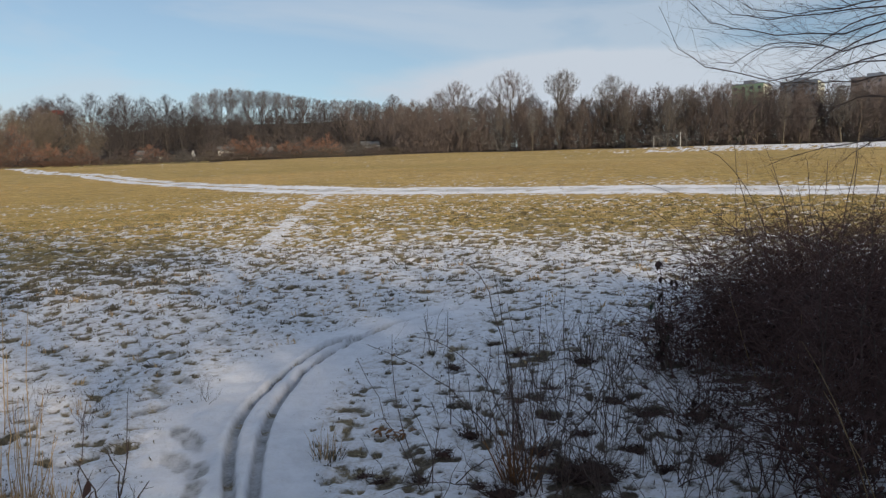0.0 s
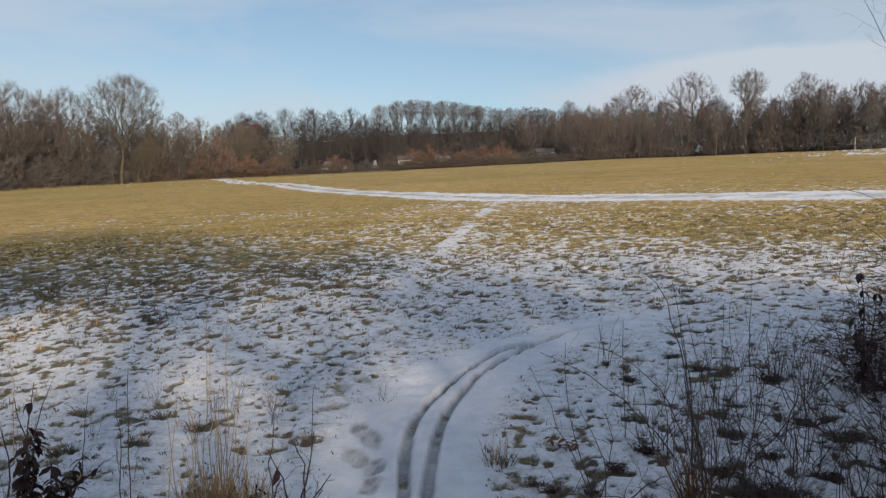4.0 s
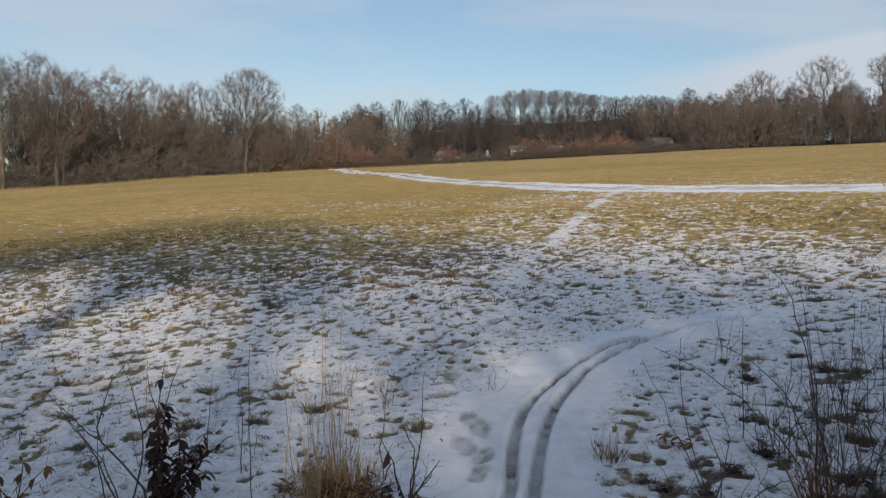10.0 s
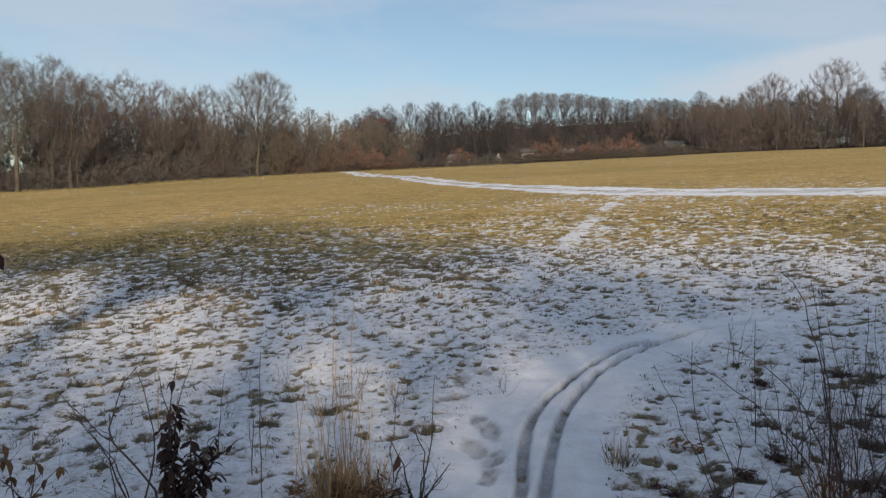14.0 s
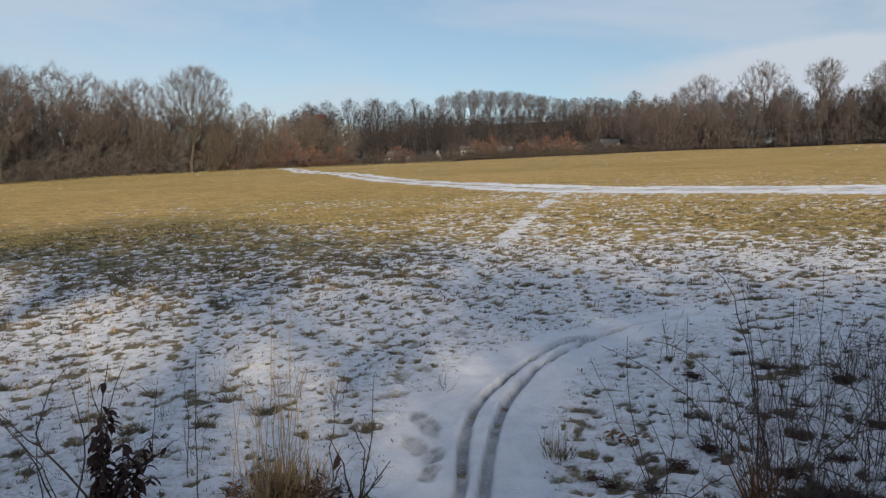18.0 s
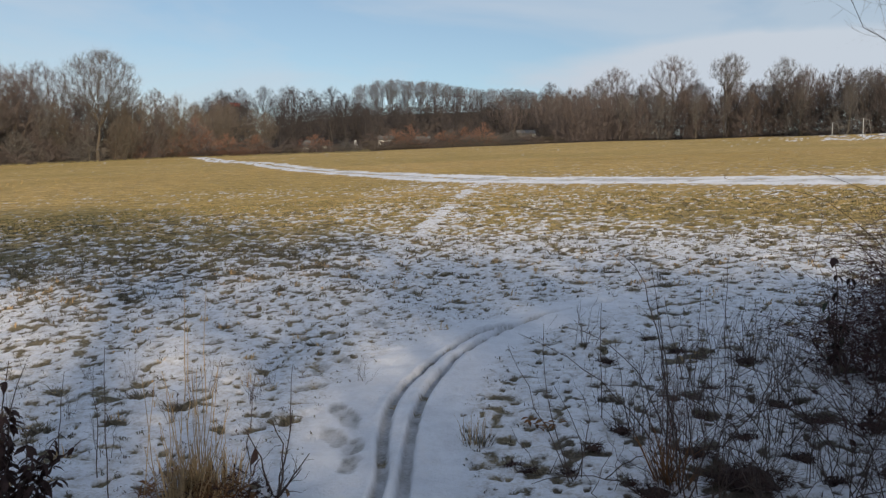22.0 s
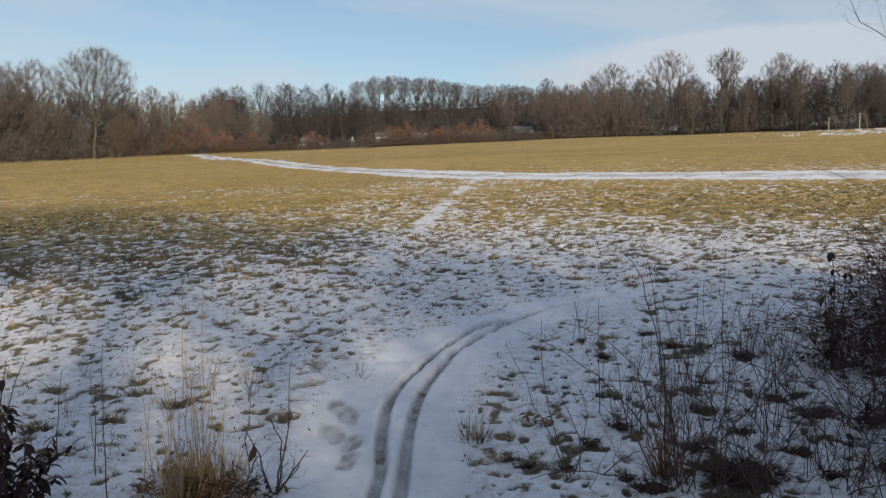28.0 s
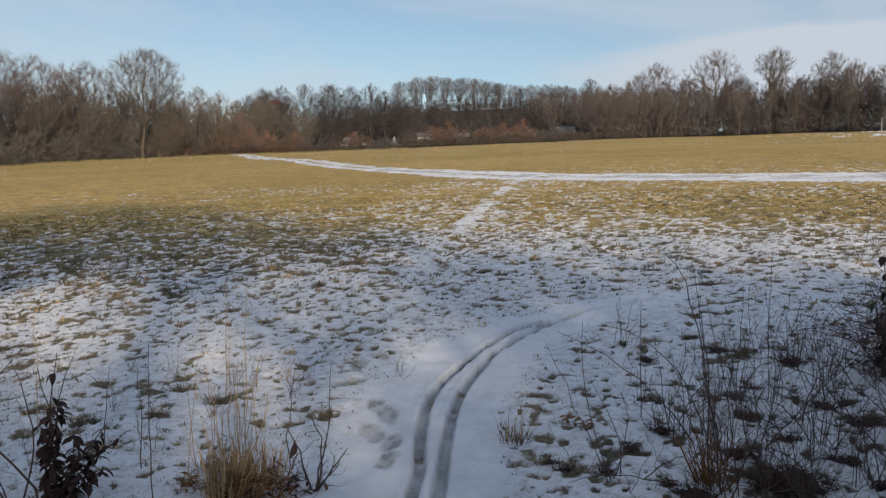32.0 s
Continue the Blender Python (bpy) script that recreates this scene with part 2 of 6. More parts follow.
    amount = math_node("ADD", attr("snow"), math_node("ADD", math_node("MULTIPLY", jag, 1.8), math_node("MULTIPLY", jag2, 0.9)))
    cover = ramp(amount, [(0.28, (0, 0, 0)), (0.72, (1, 1, 1))])
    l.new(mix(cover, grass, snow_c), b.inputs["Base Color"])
    b.inputs["Roughness"].default_value = 0.9
    b.inputs["Specular IOR Level"].default_value = 0.2
    rough_h = math_node("ADD", math_node("MULTIPLY", fine, 0.5), math_node("MULTIPLY", mid, 0.5))
    bp = n.new("ShaderNodeBump")
    bp.inputs["Strength"].default_value, bp.inputs["Distance"].default_value = 0.8, 0.05
    l.new(rough_h, bp.inputs["Height"])
    l.new(bp.outputs["Normal"], b.inputs["Normal"])
    return m


M_GROUND = ground_material()

# ---- the lie of the land ----
SX, SY = 0.0310, 0.0876


def lattice(ix, iy, seed):
    h = (ix.astype(np.int64) * 374761393 + iy.astype(np.int64) * 668265263 + seed * 974634777) & 0x7FFFFFFF
    h = ((h ^ (h >> 13)) * 1274126177) & 0x7FFFFFFF
    return ((h ^ (h >> 16)) & 0xFFFF) / 65535.0


def grain(x, y, size, seed):
    """Smooth random field of 0 to 1 with lumps of that size."""
    x, y = np.asarray(x, float) / size, np.asarray(y, float) / size
    ix, iy = np.floor(x), np.floor(y)
    fx, fy = x - ix, y - iy
    fx, fy = fx * fx * (3 - 2 * fx), fy * fy * (3 - 2 * fy)
    a, b = lattice(ix, iy, seed), lattice(ix + 1, iy, seed)
    c, d = lattice(ix, iy + 1, seed), lattice(ix + 1, iy + 1, seed)
    return (a * (1 - fx) + b * fx) * (1 - fy) + (c * (1 - fx) + d * fx) * fy


def step(v, lo, hi):
    t = np.clip((np.asarray(v, float) - lo) / (hi - lo), 0, 1)
    return t * t * (3 - 2 * t)


def line_distance(x, y, pts):
    """Distance to a polyline, and how far along it (0 to 1)."""
    best, along = np.full(np.shape(x), 1e9), np.zeros(np.shape(x))
    for i in range(len(pts) - 1):
        (ax, ay), (bx, by) = pts[i], pts[i + 1]
        dx, dy = bx - ax, by - ay
        s = np.clip(((x - ax) * dx + (y - ay) * dy) / (dx * dx + dy * dy), 0, 1)
        d = np.hypot(x - ax - s * dx, y - ay - s * dy)
        along = np.where(d < best, (i + s) / (len(pts) - 1), along)
        best = np.minimum(best, d)
    return best, along


def smooth_line(pts, k=8):
    out = []
    q = [pts[0]] + list(pts) + [pts[-1]]
    for i in range(1, len(q) - 2):
        for j in range(k):
            s = j / k
            out.append(tuple(0.5 * (2 * q[i][c] + (q[i + 1][c] - q[i - 1][c]) * s + (2 * q[i - 1][c] - 5 * q[i][c] + 4 * q[i + 1][c] - q[i + 2][c]) * s * s
                                    + (3 * q[i][c] - q[i - 1][c] - 3 * q[i + 1][c] + q[i + 2][c]) * s ** 3) for c in range(2)))
    return out + [pts[-1]]


FIELD_EDGE = [(-150, 20), (-108, 50), (-88, 74), (-84, 90), (-81, 118), (-76, 131), (-62, 131), (-40, 136), (-28, 148), (-10, 165), (8, 168), (28, 160), (46, 147), (70, 141), (110, 125), (190, 90)]
TRACK = [(-75, 138), (-66.8, 124.3), (-44, 89), (-25, 60), (-14.7, 45.5), (-9.1, 38.9), (-5.0, 34.6), (-0.6, 32.3), (3.8, 30.0), (7.5, 27.9), (10.5, 25.6), (13.2, 23.5), (19.4, 18.5), (28, 10.5)]
FOOTPATH = [(-4.9, 33), (-4.05, 22.3), (-3.65, 18.3), (-3.3, 14.6), (-3.1, 11.6), (-2.4, 8.4), (-2.1, 6.6), (-1.75, 5.0), (-1.5, 3.6)]
SKI_LEFT = smooth_line([(-0.82, 2.6), (-1.0, 3.4), (-1.09, 3.95), (-1.19, 4.32), (-1.30, 4.85), (-1.34, 5.27), (-1.30, 5.75), (-1.24, 6.18), (-1.12, 6.67), (-0.98, 7.04), (-0.82, 7.33)])
SKI_RIGHT = smooth_line([(-0.68, 2.6), (-0.86, 3.4), (-0.96, 3.94), (-1.03, 4.31), (-1.11, 4.83), (-1.15, 5.36), (-1.13, 5.74), (-1.08, 6.24), (-0.94, 6.74), (-0.80, 7.18), (-0.60, 7.55), (-0.2, 8.1), (0.2, 8.55)])
FOOTPRINTS = [(-1.66, 4.91, 20), (-1.53, 4.75, 30), (-1.37, 4.30, 5), (-1.31, 4.08, 5), (-1.53, 4.47, 40), (-2.03, 5.39, -40), (-2.13, 5.9, 10), (-2.01, 6.1, 40),
              (-2.33, 6.87, 0), (-2.37, 7.77, 15), (-2.05, 7.3, 5), (-2.6, 8.4, 10), (-2.5, 9.1, 0), (-2.75, 9.9, 20), (-2.7, 10.8, 0)]


def field_edge_side(x, y):
    """Positive inside the woods beyond the field's edge, in metres."""
    d, _ = line_distance(x, y, FIELD_EDGE)
    ex, ey = np.array([p[0] for p in FIELD_EDGE]), np.array([p[1] for p in FIELD_EDGE])
    az = np.arctan2(x, y)
    rim = np.interp(az, np.arctan2(ex, ey), np.hypot(ex, ey))
    side = np.where(np.hypot(x, y) > rim, 1.0, -1.0)
    inside = (y > -40) & (np.abs(az) < 1.9)
    return np.where(inside, side * d, -20.0)


def base_z(x, y):
    x, y = np.asarray(x, float), np.asarray(y, float)
    yy = np.where(y > 330, 330 + 60 * np.tanh((y - 330) / 200), np.where(y < -40, -40 + 20 * np.tanh((y + 40) / 20), y))
    xx = 260 * np.tanh(x / 260)
    z = SX * xx + SY * yy
    z = z + 11.0 * step(y + 0.12 * x, 222, 268) * step(x, -150, -100) * (1 - step(x, -18, 25))
    far = step(np.hypot(x, y), 6, 40)
    return z + far * 0.25 * (grain(x, y, 17, 3) - 0.5)


def snow_cover(x, y):
    """Share of the ground that lies under snow."""
    r = np.hypot(x, y)
    c = 0.71 - 0.05 * step(r, 6, 12) - 0.24 * step(r, 11, 19)
    c = c - 0.13 * step(-x - 0.2 * y, 0.8, 4.0) * step(y, 8, 12)
    c = c - 0.10 * step(-x - 0.12 * y, 0.6, 2.6) * step(r, 8.6, 11.5) * (1 - step(r, 16, 19)) * (1 - step(-x - 0.80 * y, 0.0, 1.6))
    c = c - 0.13 * step(x + 0.12 * y, 0.5, 3.0) * step(r, 14, 17) * (1 - step(r, 18, 23))
    c = c + 0.09 * step(x + 0.12 * y, 0.5, 3.0) * step(r, 19, 23) * (1 - step(r, 28, 33))
    c = c - 0.10 * step(-x, 3.0, 5.0) * (1 - step(y, 6, 9))
    c = c - 0.09 * step(x + 0.1 * y, 1.5, 5) * step(r, 9, 14) * (1 - step(r, 22, 27))
    c = c - 0.13 * step(r, 19, 27) - 0.14 * step(r, 27, 38) - 0.06 * step(-x, 8, 20) - 0.12 * step(r, 33, 45) - 0.2 * step(r, 42, 60)
    c = c - 0.11 * step(r, 12.5, 17) * (1 - step(r, 25, 31))
    c = c + 0.11 * step(-x, 1, 4) * step(y, 16, 19) * (1 - step(y, 28, 36))
    c = c + 0.16 * (grain(x, y, 4.5, 11) - 0.5) + 0.08 * (grain(x, y, 1.7, 12) - 0.5)
    c = c - 0.30 * step(x, 1.75, 2.3) * (1 - step(y, 6.2, 7.0)) * step(y, 0.5, 2.5)
    c = c - 0.08 * step(-x, 1.3, 3.0) * step(y, 4.5, 8) * (1 - step(y, 10, 13))
    c = c - 0.035 * step(x, -0.7, -0.3) * (1 - step(x, 1.6, 2.0)) * step(y, 3.0, 3.6) * (1 - step(y, 6.0, 7.0))
    ski = np.minimum(line_distance(x, y, SKI_LEFT)[0], line_distance(x, y, SKI_RIGHT)[0])
    c = c + 0.31 * (1 - step(ski, 0.2, 0.9 - 0.35 * step(x + 0.06 * y, -0.75, -0.45))) * (1 - step(r, 8, 11))
    c = np.maximum(c, (0.70 + 0.40 * (grain(x, y, 0.5, 14) - 0.5)) * (1 - step(line_distance(x, y, FOOTPATH)[0] + 0.35 * (grain(x, y, 0.5, 13) - 0.5), 0.05, 0.42)))
    td, _ = line_distance(x, y, TRACK)
    wob = 0.7 * (grain(x, y, 1.3, 15) - 0.5)
    c = np.maximum(c, (0.98 - (0.36 + 0.35 * step(y, 32, 40)) * step(0.34 - np.abs(td + wob * 0.5), 0.0, 0.3) + 0.3 * (grain(x, y, 0.5, 16) - 0.5)) * (1 - step(td + 1.1 * wob - 0.7 * step(x, -14, -5), 0.95, 1.8)))
    far_right = step(x - 0.12 * y + 16 * (grain(x, y, 5, 17) - 0.5) + 10 * (grain(x, y, 1.6, 18) - 0.5), -4, 38) * step(y + 0.25 * x, 96, 110)
    c = np.maximum(c, (0.58 + 0.30 * step(x, 40, 62)) * far_right)
    return np.clip(c, 0.0, 1.0)


SMALL_TUFTS = (0.11, 71, 0.016, 0.052, 1.7, 0.02)      # cell, seed, least and most radius, share by bare ground
LARGE_TUFTS = (0.37, 81, 0.04, 0.13, 0.95, 0.06)


def tuft_cell(ix, iy, kind):
    """The tuft of a cell: its place, its radius and the chance by which it stands there."""
    cell, seed, r_lo, r_hi, _, _ = kind
    return (ix + 0.1 + 0.8 * lattice(ix, iy, seed)) * cell, (iy + 0.1 + 0.8 * lattice(ix, iy, seed + 1)) * cell, r_lo + (r_hi - r_lo) * lattice(ix, iy, seed + 2) ** 1.6, lattice(ix, iy, seed + 3)


def tuft_share(c, kind):
    return np.clip(kind[4] * (1 - c) - kind[5], 0.0, 0.9)


def tuft_field(x, y, kind, c):
    """1 in the middle of a tuft, 0 at its rim."""
    best, share = np.zeros(np.shape(x)), tuft_share(c, kind)
    ix, iy = np.floor(x / kind[0]), np.floor(y / kind[0])
    for dx in (-1, 0, 1):
        for dy in (-1, 0, 1):
            tx, ty, tr, chance = tuft_cell(ix + dx, iy + dy, kind)
            best = np.maximum(best, np.where(chance < share, 1 - np.hypot(x - tx, y - ty) / tr, 0))
    return np.clip(best + 0.9 * (grain(x, y, 0.035, kind[1] + 5) - 0.5) * (best > 0), 0, 1)


def ground_fields(x, y):
    """Height and surface shares at places of the ground."""
    r = np.hypot(x, y)
    patch = 0.17 * grain(x + 0.06 * (grain(x, y, 0.08, 32) - 0.5), y, 0.22, 21) + 0.59 * grain(x + 0.04 * grain(x, y, 0.05, 33), y, 0.095, 22) + 0.14 * grain(x, y, 0.05, 35) + 0.10 * grain(x, y, 0.6, 23)
    patch = np.clip((patch - 0.5) * 1.7 + 0.5, 0, 1)
    c = snow_cover(x, y)
    snow = step(c + 0.13 * (1 - step(r, 16, 26)) - patch, -0.26, 0.24)
    bare = np.maximum(tuft_field(x, y, SMALL_TUFTS, c), tuft_field(x, y, LARGE_TUFTS, c))
    snow = snow * (1 - 0.95 * step(bare, 0.0, 0.55) * (1 - step(r, 26, 40)))
    near = 1 - step(r, 25, 60)
    z = base_z(x, y) + near * (0.030 * (snow - 0.95) + 0.04 * (grain(x, y, 0.55, 24) - 0.5) + 0.030 * (grain(x, y, 0.13, 25) - 0.5) + 0.03 * (1 - snow) * (grain(x, y, 0.07, 26) - 0.3))
    wear_shade = np.zeros_like(r)
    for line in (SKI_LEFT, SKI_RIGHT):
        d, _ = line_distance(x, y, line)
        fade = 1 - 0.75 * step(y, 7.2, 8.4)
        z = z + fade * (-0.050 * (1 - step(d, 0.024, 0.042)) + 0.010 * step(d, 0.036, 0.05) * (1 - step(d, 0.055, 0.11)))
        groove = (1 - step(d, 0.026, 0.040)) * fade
        wear_shade = np.maximum(wear_shade, groove * (0.6 + 0.6 * (grain(x, y, 0.10, 27) - 0.4)))
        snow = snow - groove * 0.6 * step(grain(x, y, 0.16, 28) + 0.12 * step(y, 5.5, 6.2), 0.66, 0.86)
    # prints are greyed in colour too: wear together with shade in the hollow
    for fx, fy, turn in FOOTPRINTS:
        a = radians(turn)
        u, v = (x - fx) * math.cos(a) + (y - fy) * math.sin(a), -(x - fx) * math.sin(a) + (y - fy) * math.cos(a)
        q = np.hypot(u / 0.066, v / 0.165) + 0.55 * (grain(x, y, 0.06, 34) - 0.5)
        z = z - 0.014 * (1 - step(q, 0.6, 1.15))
        wear_shade = np.maximum(wear_shade, 0.80 * (1 - step(q, 0.65, 1.15)) * (0.5 + 0.5 * step(grain(x, y, 0.07, 36), 0.3, 0.7)))
    td, _ = line_distance(x, y, TRACK)
    wear_shade = np.maximum(wear_shade, 0.5 * (1 - step(td, 0.9, 1.4)) * step(grain(x, y, 0.7, 29), 0.3, 0.7))
    for side in (-0.62, 0.62):
        z = z - near * 0.03 * (1 - step(np.abs(td - abs(side)), 0.10, 0.22))
    wood = step(field_edge_side(x, y) + 3 * (grain(x, y, 2.5, 30) - 0.5), -1.0, 2.0)
    # grass colour runs from grey-olive nearby to gold beyond 10 to 20 m
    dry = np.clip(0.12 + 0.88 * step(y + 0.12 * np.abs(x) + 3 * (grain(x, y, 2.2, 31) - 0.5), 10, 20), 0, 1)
    snow = snow * (1 - wood) * np.where(r > 30, 0.96, 1.0) - 0.5 * wood
    wood = np.maximum(wood, 0.7 * step(x + 0.5 * (grain(x, y, 0.4, 37) - 0.5), -0.7, 0.0) * (1 - step(y, 5.2, 7.0)) * step(y, 1.5, 2.5))
    return z, np.clip(snow, 0, 1), np.clip(wear_shade, 0, 1), wood, dry, (1 - 0.8 * step(c, 0.78, 0.96)) * (1 + 0.6 * step(r, 8, 16))


def ground_at(x, y):
    return float(ground_fields(np.array([float(x)]), np.array([float(y)]))[0][0])


def link_mesh(name, verts, faces, mat, smooth=False):
    me = bpy.data.meshes.new(name)
    me.from_pydata(verts, [], faces)
    me.materials.append(mat)
    if smooth:
        me.polygons.foreach_set("use_smooth", [True] * len(me.polygons))
    me.update()
    return me


def build_ground():
    az = np.radians(np.concatenate([np.linspace(-180, -58, 160)[:-1], np.arange(-58, 36, 0.18), np.linspace(36, 180, 190)[:-1]]))
    rad = np.concatenate([np.linspace(0.1, 2.4, 64)[:-1], 2.4 * 1.0074 ** np.arange(0, 460), np.geomspace(2.4 * 1.0074 ** 460, 2200, 60)])
    a, r = np.meshgrid(az, rad)
    x, y = (r * np.sin(a)).ravel(), (r * np.cos(a)).ravel()
    z, snow, wear_shade, wood, dry, thin = ground_fields(x, y)
    na, nr = len(az), len(rad)
    idx = np.arange(na * nr).reshape(nr, na)
    nxt = np.roll(idx, -1, axis=1)
    quads = np.stack([idx[:-1], idx[1:], nxt[1:], nxt[:-1]], -1).reshape(-1, 4)
    verts = np.stack([x, y, z], -1)
    verts = np.vstack([verts, [0, 0, ground_at(0, 0)]])
    me = bpy.data.meshes.new("ground")
    fan = [(len(verts) - 1, int(idx[0, i]), int(nxt[0, i])) for i in range(na)]
    me.from_pydata(verts.tolist(), [], quads.tolist() + fan)
    for name, field in (("snow", snow), ("wear_shade", wear_shade), ("wood", wood), ("dry", dry), ("thin", thin)):
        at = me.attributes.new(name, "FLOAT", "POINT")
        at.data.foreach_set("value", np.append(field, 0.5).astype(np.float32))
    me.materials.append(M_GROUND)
    me.polygons.foreach_set("use_smooth", [True] * len(me.polygons))
    me.update()
    ob = new("ground", me)
    return tagged(ob, "meadow of dry yellow grass under patchy trodden snow", "ground", kind="structure")


ground = build_ground()


# ---- growing things ----
class Heap:
    """Collects faces for one mesh."""

    def __init__(self):
        self.v, self.f = [], []

    def tube(self, pts, r0, r1, sides=4, cap=False):
        n = len(pts)
        start = len(self.v)
        up = Vector((0.31, 0.17, 0.93))
        for i, p in enumerate(pts):
            d = (pts[min(i + 1, n - 1)] - pts[max(i - 1, 0)]).normalized()
            u = d.cross(up)
            if u.length < 1e-4:
                u = d.cross(Vector((1, 0, 0)))
            u.normalize()
            w = d.cross(u)
            rr = r0 + (r1 - r0) * i / (n - 1)
            for k in range(sides):
                an = 2 * math.pi * k / sides
                self.v.append(p + u * (rr * math.cos(an)) + w * (rr * math.sin(an)))
        for i in range(n - 1):
            for k in range(sides):
                a, b = start + i * sides + k, start + i * sides + (k + 1) % sides
                self.f.append((a, b, b + sides, a + sides))
        if cap:
            self.f.append(tuple(start + (n - 1) * sides + k for k in range(sides)))

    def spike(self, p, q, r):
        d = (q - p).normalized()
        u = d.cross(Vector((0.31, 0.17, 0.93))).normalized() * r
        w = d.cross(u)
        s = len(self.v)
        self.v += [p + u, p - u * 0.5 + w * 0.87, p - u * 0.5 - w * 0.87, q]
        self.f += [(s, s + 1, s + 3), (s + 1, s + 2, s + 3), (s + 2, s, s + 3)]

    def twig(self, p, q, r):
        """A far-off twig: a folded sliver."""
        d = (q - p).normalized()
        u = d.cross(Vector((0.31, 0.17, 0.93))).normalized() * r
        s = len(self.v)
        self.v += [p + u, p + d.cross(u) * 0.9, p - u, q]
        self.f += [(s, s + 1, s + 3), (s + 1, s + 2, s + 3)]

    def leaf(self, p, d, n, length, width, curl=0.3):
        """A folded, curled blade of a leaf with some thickness."""
        d = d.normalized()
        u = d.cross(n)
        if u.length < 1e-4:
            u = d.cross(Vector((1, 0, 0.2)))
        u.normalize()
        nn = u.cross(d)
        s = len(self.v)
        for t, wdt in ((0.0, 0.06), (0.3, 0.8), (0.65, 1.0), (1.0, 0.04)):
            c = p + d * (length * t) - nn * (curl * length * t * t)
            self.v += [c - u * (width * wdt * 0.5) + nn * (width * 0.2 * wdt), c, c + u * (width * wdt * 0.5) + nn * (width * 0.2 * wdt)]
        for i in range(3):
            a = s + i * 3
            self.f += [(a, a + 1, a + 4, a + 3), (a + 1, a + 2, a + 5, a + 4)]

    def blade(self, p, q, r, bend, flat):
        """A grass blade: a narrow, bent, three-sided strip."""
        mid = p.lerp(q, 0.55) + bend
        s = len(self.v)
        self.v += [p - flat * r, p + flat * r, mid - flat * (r * 0.7), mid + flat * (r * 0.7), q]
        self.f += [(s, s + 1, s + 3, s + 2), (s + 2, s + 3, s + 4)]

    def add(self, other, m):
        """Adds another heap, moved by a matrix."""
        s = len(self.v)
        self.v += [m @ p for p in other.v]
        self.f += [tuple(i + s for i in f) for f in other.f]

    def mesh(self, name, mat, smooth=True):
        return link_mesh(name, self.v, self.f, mat, smooth)


def part(name, mesh, parent, label=""):
    ob = new(name, mesh)
    ob.parent = parent
    return tagged(ob, label) if label else ob


def thing(name, x, y, label, category, group="", z=None, turn=0.0, size=1.0):
    ob = new(name)
    ob.empty_display_size = 0.2
    ob.matrix_world = pose(x, y, ground_at(x, y) if z is None else z, 0, 0, turn) @ Matrix.Scale(size, 4)
    return tagged(ob, label, category, group)


def bend_line(p, d, length, n, wander, lift, rng):
    pts, q, d = [p.copy()], p.copy(), d.normalized()
    for _ in range(n):
        d = (d + Vector((rng.gauss(0, wander), rng.gauss(0, wander), rng.gauss(0, wander) + lift))).normalized()
        q = q + d * (length / n)
        pts.append(q.copy())
    return pts


def aside(d, angle, spin):
    u = d.cross(Vector((0.2, 0.1, 1)))
    if u.length < 1e-3:
        u = d.cross(Vector((1, 0, 0)))
    u.normalize()
    w = d.cross(u)
    s = u * math.cos(spin) + w * math.sin(spin)
    return (d * math.cos(angle) + s * math.sin(angle)).normalized()


